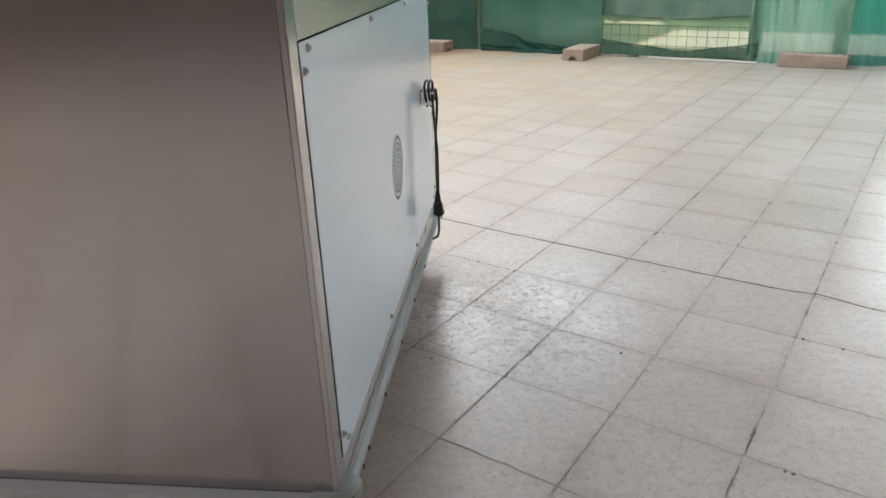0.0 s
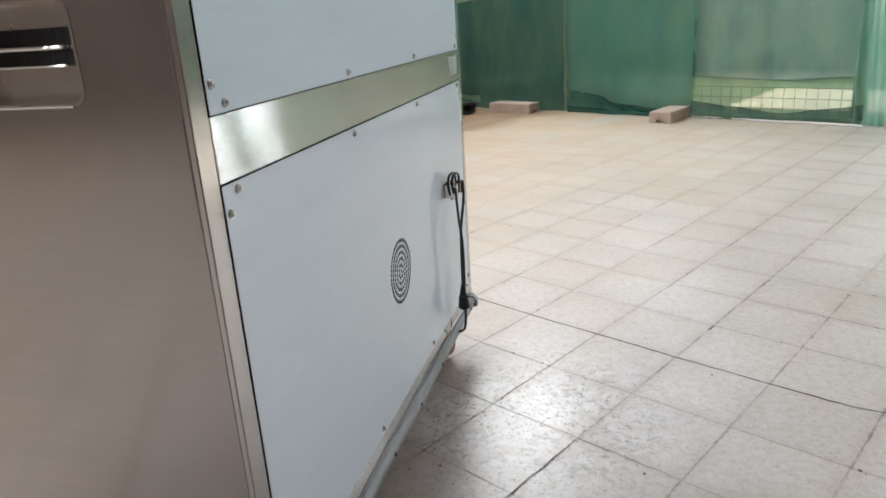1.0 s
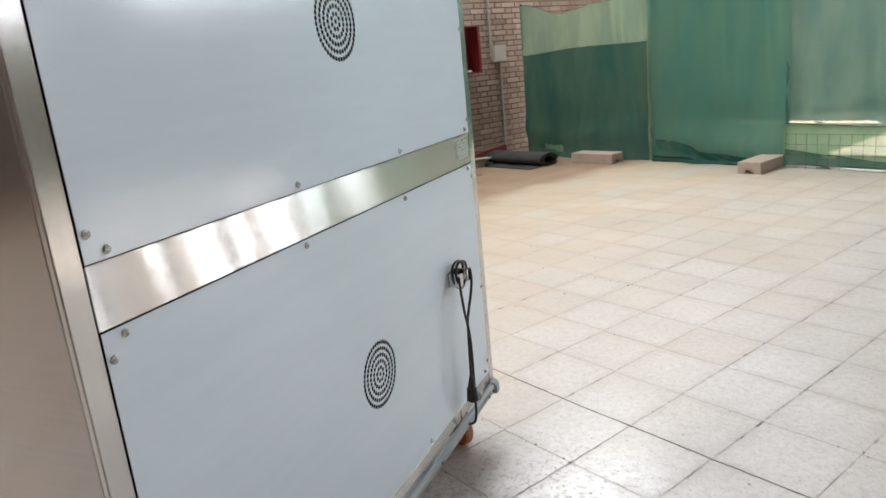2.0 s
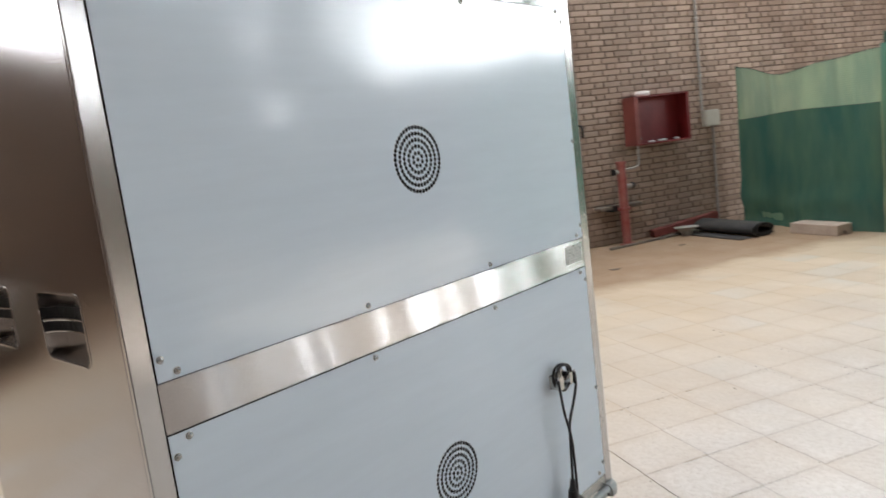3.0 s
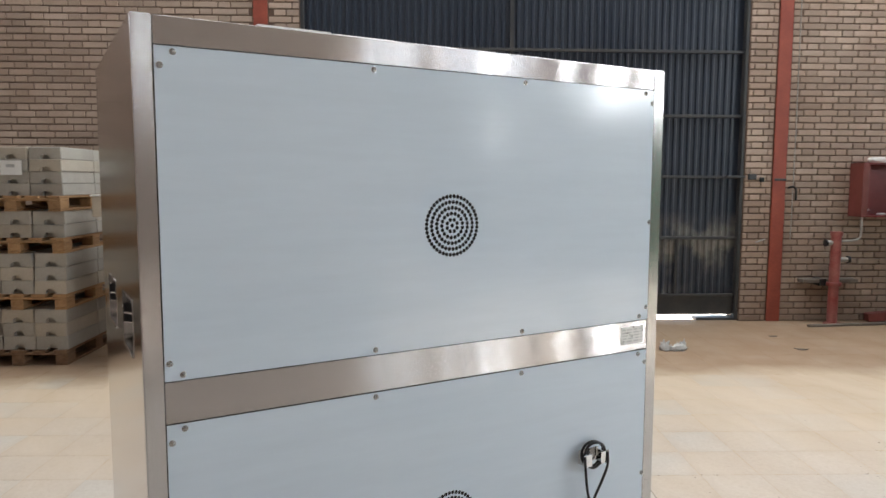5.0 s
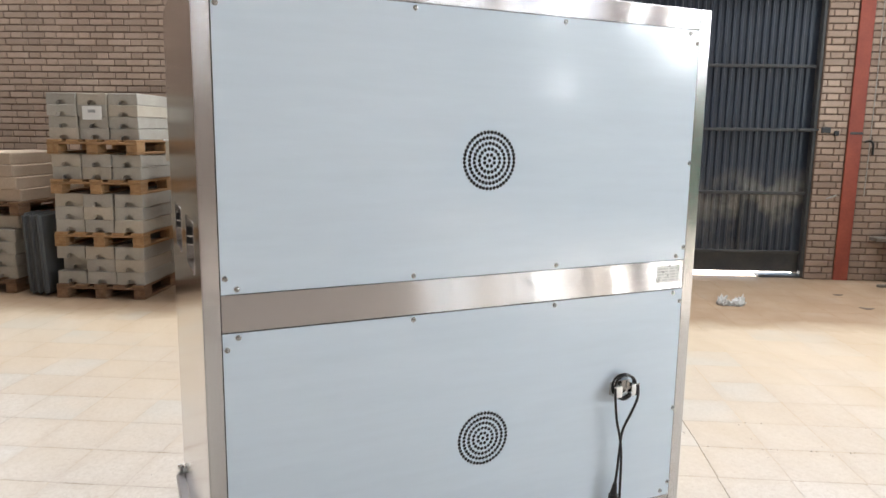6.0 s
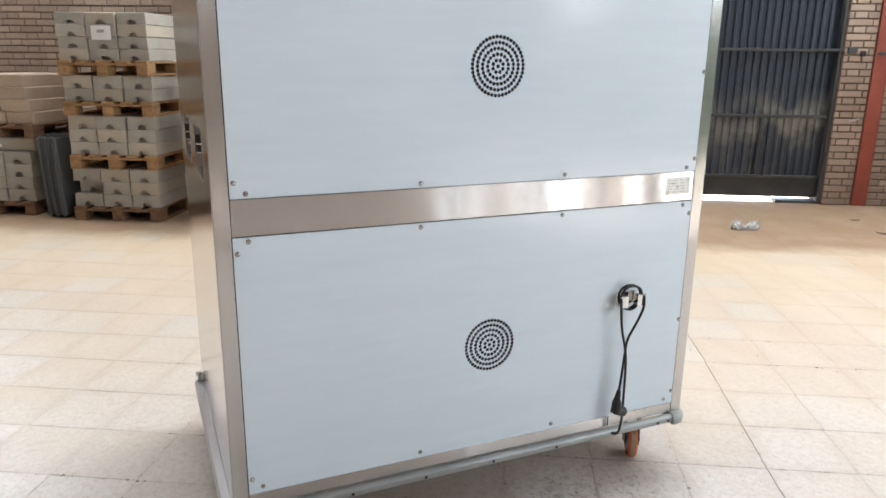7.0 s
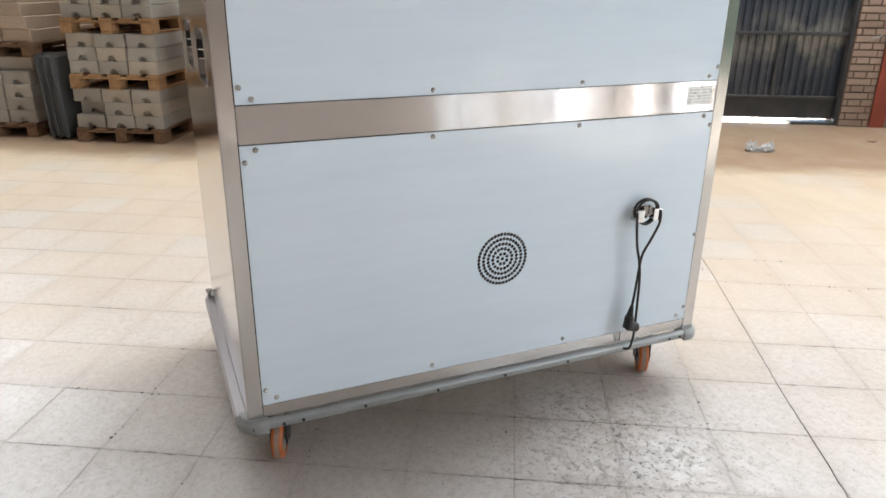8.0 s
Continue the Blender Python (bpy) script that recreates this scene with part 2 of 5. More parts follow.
BLOCK_BUFF = material("tan_cast_concrete", (0.46, 0.365, 0.28), 0.9, second=(0.40, 0.31, 0.23), scale=2.5, fine=70, amount=0.2, fine_bump=0.35, piece=0.15)
BLOCK_PINK = material("dusty_pink_concrete", (0.50, 0.41, 0.34), 0.9, second=(0.40, 0.32, 0.26), scale=5, fine=70, amount=0.25, fine_bump=0.5)
SLATE = material("dark_grey_plastic", (0.075, 0.08, 0.085), 0.55, second=(0.10, 0.105, 0.11), scale=4, fine=80, amount=0.25)
PAPER = material("white_paper", (0.78, 0.78, 0.76), 0.7, scale=5, amount=0.06)
FOAM = material("white_foam", (0.8, 0.79, 0.76), 0.7, scale=9, amount=0.08)
FILM = material("crumpled_clear_film", (0.6, 0.6, 0.59), 0.25, scale=20, amount=0.1)
ROOF_SHEET = material("grey_roof_sheet", (0.22, 0.22, 0.22), 0.6, scale=1.0, amount=0.2)
RENDER = material("dull_brown_wall", (0.20, 0.16, 0.135), 0.9, scale=0.6, fine=30, amount=0.35)
GROUND_OUT = material("pale_yard_concrete", (0.72, 0.70, 0.66), 0.9, scale=0.5, fine=20, amount=0.2)
CORD = material("dark_green_cord", (0.05, 0.10, 0.08), 0.8, amount=0.3, scale=20)
DEBRIS = material("dark_grit", (0.13, 0.108, 0.088), 0.9, scale=30, amount=0.4, island=0.5)
NET = net_material("green_shade_net", (0.14, 0.34, 0.27), 0.24, (0.18, 0.36, 0.26))
NET_FOLD = net_material("folded_green_net", (0.15, 0.34, 0.25), 0.05, (0.26, 0.44, 0.34))
NET_PALE = net_material("pale_green_net", (0.22, 0.40, 0.28), 0.35)
NET_DARK = net_material("dense_green_net", (0.035, 0.125, 0.11), 0.12, (0.075, 0.165, 0.12))
NET_CLEAR = net_material("thin_green_net", (0.09, 0.20, 0.165), 0.22, (0.14, 0.25, 0.19))
# paler green: the sunlit floor behind the net is put into its colour
NET_SUNLIT_FOOT = net_material("sunlit_foot_net", (0.17, 0.31, 0.18), 0.12, (0.24, 0.38, 0.22))
NET_TEAL = net_material("teal_net", (0.03, 0.20, 0.155), 0.06)


def dusty_gate():
    """Blue-black sheet with pale hand-high dust smears on its right leaf."""
    m = material("dusty_gate_sheet", (0.020, 0.029, 0.047), 0.4, spec=0.55, second=(0.030, 0.040, 0.058), scale=1.8, fine=30, amount=0.35, stretch=(1, 1, 0.35))
    n, l = m.node_tree.nodes, m.node_tree.links
    b = n["Principled BSDF"]
    under = b.inputs["Base Color"].links[0].from_socket
    co, sep = n.new("ShaderNodeTexCoord"), n.new("ShaderNodeSeparateXYZ")
    l.new(co.outputs["Object"], sep.inputs["Vector"])
    blur = n.new("ShaderNodeTexNoise")
    blur.inputs["Scale"].default_value, blur.inputs["Detail"].default_value, blur.inputs["Roughness"].default_value = 3.6, 3, 0.5
    l.new(co.outputs["Object"], blur.inputs["Vector"])
    mask = None
    for source, a, c, lo, hi in ((sep.outputs["Y"], 2.7, 3.3, 0.15, 1.0), (sep.outputs["Z"], 0.5, 0.76, 0.18, 0.8), (sep.outputs["Z"], 0.86, 1.2, 1.0, 0.0), (blur.outputs["Fac"], 0.44, 0.60, 0.10, 1.0)):
        r = n.new("ShaderNodeMapRange")
        for k, v in (("From Min", a), ("From Max", c), ("To Min", lo), ("To Max", hi)):
            r.inputs[k].default_value = v
        l.new(source, r.inputs["Value"])
        if mask is None:
            mask = r.outputs["Result"]
        else:
            mul = n.new("ShaderNodeMath")
            mul.operation = "MULTIPLY"
            l.new(mask, mul.inputs[0]), l.new(r.outputs["Result"], mul.inputs[1])
            mask = mul.outputs[0]
    mix = n.new("ShaderNodeMix")
    mix.data_type = "RGBA"
    l.new(mask, mix.inputs["Factor"]), l.new(under, mix.inputs["A"])
    mix.inputs["B"].default_value = (0.30, 0.285, 0.25, 1)
    l.new(mix.outputs["Result"], b.inputs["Base Color"])
    return m


GATE_SHEET = dusty_gate()


class Graph:
    """Short forms for the nodes of the floor's materials, laid out by world position."""

    def __init__(self, name):
        self.m = bpy.data.materials.new(name)
        self.m.use_nodes = True
        self.n, self.l = self.m.node_tree.nodes, self.m.node_tree.links
        self.b = self.n["Principled BSDF"]
        self.pos = self.n.new("ShaderNodeNewGeometry").outputs["Position"]

    def noise_tex(self, scale, detail=4, rough=0.6, stretch=None):
        t = self.n.new("ShaderNodeTexNoise")
        t.inputs["Scale"].default_value, t.inputs["Detail"].default_value, t.inputs["Roughness"].default_value = scale, detail, rough
        source = self.pos
        if stretch:
            mp = self.n.new("ShaderNodeMapping")
            mp.inputs["Rotation"].default_value = (0, 0, radians(stretch[0]))
            mp.inputs["Scale"].default_value = (stretch[1], stretch[2], 1)
            self.l.new(self.pos, mp.inputs["Vector"])
            source = mp.outputs["Vector"]
        self.l.new(source, t.inputs["Vector"])
        return t.outputs["Fac"]

    def ranged(self, v, a, c, lo=0.0, hi=1.0):
        r = self.n.new("ShaderNodeMapRange")
        for k, x in (("From Min", a), ("From Max", c), ("To Min", lo), ("To Max", hi)):
            r.inputs[k].default_value = x
        self.l.new(v, r.inputs["Value"])
        return r.outputs["Result"]

    def blend(self, f, a, c):
        x = self.n.new("ShaderNodeMix")
        x.data_type = "RGBA"
        self.l.new(f, x.inputs["Factor"])
        for key, v in (("A", a), ("B", c)):
            if isinstance(v, tuple):
                x.inputs[key].default_value = (*v, 1)
            else:
                self.l.new(v, x.inputs[key])
        return x.outputs["Result"]

    def maths(self, kind, a, c):
        x = self.n.new("ShaderNodeMath")
        x.operation = kind
        for k, v in ((0, a), (1, c)):
            if isinstance(v, (int, float)):
                x.inputs[k].default_value = v
            else:
                self.l.new(v, x.inputs[k])
        return x.outputs[0]

    def turned(self, degrees_):
        """Position about the upright axis, as x and y."""
        r, sep = self.n.new("ShaderNodeVectorRotate"), self.n.new("ShaderNodeSeparateXYZ")
        r.rotation_type = "Z_AXIS"
        r.inputs["Angle"].default_value = radians(degrees_)
        self.l.new(self.pos, r.inputs["Vector"]), self.l.new(r.outputs["Vector"], sep.inputs["Vector"])
        return sep.outputs["X"], sep.outputs["Y"]

    def joints(self):
        """Distance to the nearest joint of each direction, and a chance value for each tile."""
        corner = Matrix.Rotation(radians(1.1), 4, "Z") @ Vector((-0.059, 1.703, 0))
        x, y = self.turned(28.6)
        y = self.maths("SUBTRACT", y, self.ranged(self.turned(27.5)[0], -1.733, -0.6, 0.034, 0.0))
        u, v = self.maths("SUBTRACT", x, corner.x), self.maths("SUBTRACT", y, corner.y)
        cell, white = self.n.new("ShaderNodeCombineXYZ"), self.n.new("ShaderNodeTexWhiteNoise")
        for k, w in enumerate((u, v)):
            self.l.new(self.maths("FLOOR", self.maths("DIVIDE", w, 0.317), 0), cell.inputs[k])
        self.l.new(cell.outputs[0], white.inputs["Vector"])
        self.chance = white.outputs["Value"]
        return tuple(self.maths("PINGPONG", w, 0.1585) for w in (u, v))

    def dust(self):
        """How much ochre dust lies, none by the cabinet and thick along the gate wall, and the floor's colour there."""
        x, y = self.turned(27.5)
        ragged = self.maths("ADD", x, self.ranged(self.noise_tex(0.8, 5, 0.65), 0.25, 0.75, -0.9, 0.9))
        ragged = self.maths("ADD", ragged, self.ranged(self.chance, 0, 1, -0.35, 0.35))
        amount = self.ranged(ragged, -3.4, -0.2, 0.94, 0.0)
        colour = self.blend(self.ranged(self.noise_tex(1.5, 5, 0.65, (27.5, 0.5, 1.6)), 0.35, 0.65), (0.55, 0.445, 0.325), (0.48, 0.37, 0.25))
        worn = self.maths("MULTIPLY", self.ranged(self.chance, 0.62, 0.80), self.ranged(self.noise_tex(1.1, 3, 0.6), 0.45, 0.6, 0.1, 0.85))
        colour = self.blend(worn, colour, (0.47, 0.43, 0.36))
        # darker brown strip of floor along the gate wall, with a ragged edge
        wall_band = self.maths("MULTIPLY", self.ranged(self.maths("ADD", x, self.ranged(self.noise_tex(1.3, 4, 0.6), 0.3, 0.7, -0.2, 0.2)), -4.05, -3.75, 1.0, 0.0), self.ranged(self.noise_tex(2.6, 5, 0.65), 0.3, 0.6, 0.75, 1.0))
        return amount, self.blend(wall_band, colour, (0.30, 0.195, 0.115))


def terrazzo():
    """Worn terrazzo floor tile: speckles, grey wear, ochre dust towards the walls, dull polish."""
    g = Graph("worn_terrazzo")
    col = g.blend(g.ranged(g.noise_tex(1.3), 0.35, 0.65), (0.55, 0.515, 0.48), (0.47, 0.435, 0.40))
    vor = g.n.new("ShaderNodeTexVoronoi")
    vor.inputs["Scale"].default_value = 62
    g.l.new(g.pos, vor.inputs["Vector"])
    chips = g.maths("MULTIPLY", g.ranged(vor.outputs["Distance"], 0.18, 0.30, 0.5, 0.0), g.ranged(g.noise_tex(130, 2), 0.42, 0.58))
    col = g.blend(chips, col, (0.24, 0.18, 0.135))
    col = g.blend(g.ranged(g.noise_tex(70, 3, 0.7), 0.52, 0.72, 0.0, 0.4), col, (0.66, 0.61, 0.56))
    col = g.blend(g.ranged(g.noise_tex(38, 5, 0.75), 0.44, 0.70, 0.0, 0.45), col, (0.27, 0.215, 0.17))
    # a spill of pale dust and crumbs beside the cabinet, whitened further for window glare
    away = g.n.new("ShaderNodeVectorMath")
    away.operation = "DISTANCE"
    away.inputs[1].default_value = (0.27, 1.10, 0.0)
    g.l.new(g.pos, away.inputs[0])
    spill_glare = g.ranged(away.outputs["Value"], 0.12, 0.62, 1.0, 0.0)
    col = g.blend(g.maths("MULTIPLY", spill_glare, g.ranged(g.noise_tex(22, 6, 0.8), 0.40, 0.58, 0.2, 0.9)), col, (0.74, 0.72, 0.70))
    col = g.blend(g.maths("MULTIPLY", spill_glare, g.ranged(g.noise_tex(48, 5, 0.75), 0.53, 0.62, 0.0, 0.9)), col, (0.13, 0.11, 0.095))
    col = g.blend(g.maths("MULTIPLY", spill_glare, g.ranged(g.noise_tex(15, 6, 0.75), 0.55, 0.62, 0.0, 0.65)), col, (0.21, 0.18, 0.155))
    col = g.blend(g.ranged(g.noise_tex(2.1, 2, 0.5), 0.46, 0.72, 0.0, 0.2), col, (0.27, 0.235, 0.205))
    # dirt that has crept out of the joints, in patches
    gx, gy = g.joints()
    ragged = g.ranged(g.noise_tex(55, 5, 0.75), 0.3, 0.7, 0.0, 0.020)
    patch = g.maths("MULTIPLY", g.ranged(g.noise_tex(7, 4, 0.6), 0.42, 0.58, 0.1, 1.0), g.ranged(g.noise_tex(1.4, 3, 0.5), 0.40, 0.58, 0.3, 1.0))
    trodden = g.maths("MULTIPLY", g.ranged(away.outputs["Value"], 0.5, 1.5, 1.0, 0.0), g.ranged(g.noise_tex(5, 4, 0.6), 0.40, 0.56, 0.1, 1.0))
    patch = g.maths("MAXIMUM", patch, trodden)
    # a broad brown band of ingrained dirt along the joints, paler in the middle of the tiles
    band = g.maths("ADD", g.maths("MINIMUM", gx, gy), g.ranged(g.noise_tex(9, 5, 0.7), 0.3, 0.7, -0.03, 0.03))
    col = g.blend(g.maths("MULTIPLY", g.ranged(band, 0.0, 0.055, 0.42, 0.0), g.ranged(g.noise_tex(2.3, 3, 0.5), 0.38, 0.6, 0.2, 1.0)), col, (0.31, 0.25, 0.205))
    for gap, most in ((gx, 0.9), (gy, 0.45)):
        col = g.blend(g.maths("MULTIPLY", g.ranged(g.maths("ADD", gap, ragged), 0.006, 0.014, most, 0.0), patch), col, (0.12, 0.10, 0.085))
    tone = g.n.new("ShaderNodeHueSaturation")
    g.l.new(col, tone.inputs["Color"])
    g.l.new(g.ranged(g.chance, 0, 1, 0.955, 1.045), tone.inputs["Value"])
    dust, ochre = g.dust()
    g.l.new(g.blend(dust, tone.outputs["Color"], ochre), g.b.inputs["Base Color"])
    dull = g.maths("MULTIPLY", dust, 0.22)
    dull = g.maths("SUBTRACT", dull, g.maths("MULTIPLY", spill_glare, 0.06))
    g.l.new(g.maths("ADD", dull, g.ranged(g.noise_tex(1.7, 2, 0.5), 0.3, 0.7, 0.30, 0.37)), g.b.inputs["Roughness"])
    bp = g.n.new("ShaderNodeBump")
    bp.inputs["Strength"].default_value, bp.inputs["Distance"].default_value = 0.3, 0.002
    g.l.new(g.noise_tex(45, 4), bp.inputs["Height"])
    g.l.new(bp.outputs["Normal"], g.b.inputs["Normal"])
    return g.m


def grout():
    """Joint filling: black with dirt in the long joints by the cabinet, dust-filled towards the gate wall."""
    g = Graph("dirty_grout")
    gx, gy = g.joints()
    pale, dark = (0.49, 0.455, 0.42), (0.08, 0.068, 0.058)
    amount = g.maths("MULTIPLY", g.ranged(gx, 0.004, 0.008, 1.0, 0.3), g.maths("MULTIPLY", g.ranged(g.noise_tex(11, 4, 0.65), 0.42, 0.60, 0.12, 1.0), g.ranged(g.noise_tex(1.4, 3, 0.5), 0.40, 0.58, 0.25, 1.0)))
    col = g.blend(amount, pale, dark)
    col = g.blend(g.ranged(g.noise_tex(60, 3), 0.45, 0.7, 0.0, 0.35), col, (0.27, 0.235, 0.20))
    dust, ochre = g.dust()
    more = g.ranged(dust, 0.10, 0.60, 0.0, 0.93)
    g.l.new(g.blend(more, col, ochre), g.b.inputs["Base Color"])
    g.b.inputs["Roughness"].default_value = 0.95
    bp = g.n.new("ShaderNodeBump")
    bp.inputs["Strength"].default_value, bp.inputs["Distance"].default_value = 0.5, 0.004
    g.l.new(g.noise_tex(80, 3), bp.inputs["Height"])
    g.l.new(bp.outputs["Normal"], g.b.inputs["Normal"])
    return g.m


TILE, GROUT = terrazzo(), grout()


# ---- building helpers ----
def box(bm, x0, x1, y0, y1, z0, z1, bevel=0.0, seg=1):
    """Adds a box, with its edges rounded, to bm."""
    r = bmesh.ops.create_cube(bm, size=1.0, matrix=Matrix.Translation(((x0 + x1) / 2, (y0 + y1) / 2, (z0 + z1) / 2)) @ Matrix.Diagonal((x1 - x0, y1 - y0, z1 - z0, 1)))
    if bevel:
        edges = {e for v in r["verts"] for e in v.link_edges}
        bmesh.ops.bevel(bm, geom=list(edges), offset=bevel, segments=seg, affect="EDGES", clamp_overlap=True)
    return bm


def boxes(*sizes, bevel=0.0, seg=1):
    bm = bmesh.new()
    for s in sizes:
        box(bm, *s, bevel=bevel, seg=seg)
    return bm


def rod(bm, p, q, r, seg=12, r2=None):
    """Adds a round bar from p to q."""
    p, q = Vector(p), Vector(q)
    d = q - p
    m = Matrix.Translation((p + q) / 2) @ d.to_track_quat("Z", "Y").to_matrix().to_4x4()
    bmesh.ops.create_cone(bm, cap_ends=True, segments=seg, radius1=r, radius2=r if r2 is None else r2, depth=d.length, matrix=m)
    return bm


def rods(*bars, r=0.01, seg=12):
    bm = bmesh.new()
    for p, q in bars:
        rod(bm, p, q, r, seg)
    return bm


def tube(bm, points, r, seg=10):
    """Adds a bent round tube along a smooth line through points."""
    pts = [Vector(p) for p in points]
    line = []
    for i in range(len(pts) - 1):
        p0, p1, p2, p3 = pts[max(i - 1, 0)], pts[i], pts[i + 1], pts[min(i + 2, len(pts) - 1)]
        for k in range(6):
            t = k / 6
            line.append(0.5 * (2 * p1 + (p2 - p0) * t + (2 * p0 - 5 * p1 + 4 * p2 - p3) * t * t + (3 * p1 - p0 - 3 * p2 + p3) * t ** 3))
    line.append(pts[-1])
    rings, side = [], None
    for i, p in enumerate(line):
        d = (line[min(i + 1, len(line) - 1)] - line[max(i - 1, 0)]).normalized()
        ref = side if side is not None else (Vector((1, 0, 0)) if abs(d.x) < 0.8 else Vector((0, 1, 0)))
        u = (ref - d * ref.dot(d)).normalized()
        side, v = u, d.cross(u)
        rings.append([bm.verts.new(p + r * (math.cos(a) * u + math.sin(a) * v)) for a in (2 * math.pi * k / seg for k in range(seg))])
    for a, c in zip(rings, rings[1:]):
        for k in range(seg):
            bm.faces.new((a[k], a[(k + 1) % seg], c[(k + 1) % seg], c[k]))
    bm.faces.new(rings[0][::-1]), bm.faces.new(rings[-1])
    return bm


def mesh_of(name, bm, mat, smooth=False):
    bmesh.ops.recalc_face_normals(bm, faces=bm.faces)
    me = bpy.data.meshes.new(name)
    bm.to_mesh(me)
    bm.free()
    me.materials.append(mat)
    if smooth:
        me.shade_smooth()
        me.set_sharp_from_angle(angle=radians(35))
    return me


def part(name, bm, mat, parent, label="", smooth=False):
    """Links bm as one mesh object under a thing or a part."""
    ob = new(name, mesh_of(name, bm, mat, smooth) if isinstance(bm, bmesh.types.BMesh) else bm)
    ob.parent = parent
    return tagged(ob, label)


def empty(name, m, label, category, group="", kind=""):
    ob = new(name)
    ob.empty_display_size = 0.1
    ob.matrix_world = m
    return tagged(ob, label, category, group, kind)


def lone(name, bm, mat, m, label, category, group="", kind="", smooth=False):
    ob = new(name, mesh_of(name, bm, mat, smooth))
    ob.matrix_world = m
    return tagged(ob, label, category, group, kind)


def at(x, y, z=0.0, turn=0.0):
    """A place in the hall's own axes."""
    return ROOM @ pose(x, y, z, 0, 0, turn)


def cut(bm, cutter):
    """bm with the closed cutter taken out of it."""
    a, c = bpy.data.meshes.new("a"), bpy.data.meshes.new("c")
    for b_, me in ((bm, a), (cutter, c)):
        bmesh.ops.recalc_face_normals(b_, faces=b_.faces)
        b_.to_mesh(me)
        b_.free()
    oa, oc = new("a", a), new("c", c)
    mod = oa.modifiers.new("cut", "BOOLEAN")
    mod.operation, mod.solver, mod.object = "DIFFERENCE", "EXACT", oc
    out = bmesh.new()
    out.from_object(oa, bpy.context.evaluated_depsgraph_get())
    for o in (oa, oc):
        bpy.data.objects.remove(o)
    bpy.data.meshes.remove(a), bpy.data.meshes.remove(c)
    return out


# ---- hall ----
WALL = -5.95                     # face of the brick on the gate wall
LO, HI, FARX = -9.0, END, 12.0   # the hall's other limits
GATE0, GATE1, GATE_TOP = -0.56, 4.17, 5.2
T = 0.3

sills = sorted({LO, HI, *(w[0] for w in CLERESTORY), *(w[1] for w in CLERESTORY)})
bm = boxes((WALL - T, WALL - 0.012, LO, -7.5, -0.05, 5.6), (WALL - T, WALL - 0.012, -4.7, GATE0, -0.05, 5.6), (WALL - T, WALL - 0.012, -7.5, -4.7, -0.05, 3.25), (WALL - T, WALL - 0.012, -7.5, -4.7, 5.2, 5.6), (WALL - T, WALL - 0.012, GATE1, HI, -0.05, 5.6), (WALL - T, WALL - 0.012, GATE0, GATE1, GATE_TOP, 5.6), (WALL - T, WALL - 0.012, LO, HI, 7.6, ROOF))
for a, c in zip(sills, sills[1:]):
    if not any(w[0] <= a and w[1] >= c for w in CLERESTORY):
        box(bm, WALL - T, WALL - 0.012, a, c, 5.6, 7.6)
wall = lone("wall_west", bm, MORTAR, ROOM.copy(), "tan-grey brick wall with dark recessed joints", "wall", kind="structure")
lone("wall_south", boxes((WALL - T, FARX + T, LO - T, LO, -0.05, ROOF)), RENDER, ROOM.copy(), "plain dull brown wall closing the hall", "wall", kind="structure")
lone("wall_east", boxes((FARX, FARX + T, LO, HI, -0.05, ROOF)), RENDER, ROOM.copy(), "plain dull brown wall closing the hall", "wall", kind="structure")
# out of view: added for brown reflections and to hold back fill light
lone("wall_partition", boxes((3.4, 3.6, LO, 5.1, -0.05, ROOF)), RENDER, ROOM.copy(), "plain dull brown partition behind the camera, added to shape light and reflections", "wall", kind="structure")
edges = sorted({WALL - T, FARX + T, *(w[0] for w in WINDOWS_AND_FILLS), *(w[1] for w in WINDOWS_AND_FILLS)})
bm = bmesh.new()
for a, c in zip(edges, edges[1:]):
    z = -0.05
    for low, high in sorted((w[2], w[3]) for w in WINDOWS_AND_FILLS if w[0] <= a and w[1] >= c):
        box(bm, a, c, END, END + T, z, low)
        z = high
    box(bm, a, c, END, END + T, z, ROOF)
for x0, x1, z0, z1, _ in WINDOWS_AND_FILLS:          # bars across the wide openings
    for k in (1, 2) if x1 - x0 > 1.2 else ():
        x = x0 + (x1 - x0) * k / 3
        box(bm, x - 0.035, x + 0.035, END - 0.08, END - 0.035, z0, z1)
lone("wall_north", bm, RENDER, ROOM.copy(), "far end wall with high windows and openings added for fill light", "wall", kind="structure")
GAPS = [*(s[:4] for s in SKYLIGHTS_AND_FILLS), *OPEN_ROOF]
xs = sorted({WALL - T, FARX + T, *(s[0] for s in GAPS), *(s[1] for s in GAPS), *(s[0] for s in SKYLIGHTS_AND_FILLS), *(s[1] for s in SKYLIGHTS_AND_FILLS)})
ys = sorted({LO - T, END + T, *(s[2] for s in GAPS), *(s[3] for s in GAPS), *(s[2] for s in SKYLIGHTS_AND_FILLS), *(s[3] for s in SKYLIGHTS_AND_FILLS)})
bm = bmesh.new()
for a, c in zip(xs, xs[1:]):
    for d, e in zip(ys, ys[1:]):
        if not any(s[0] <= a and s[1] >= c and s[2] <= d and s[3] >= e for s in GAPS):
            box(bm, a, c, d, e, ROOF, ROOF + 0.12)
lone("ceiling", bm, ROOF_SHEET, ROOM.copy(), "grey sheet roof out of view, with openings added for sun and fill light", "ceiling", kind="structure")
# opaque unseen sheets, added to stop the sun at the lamp openings
bm = bmesh.new()
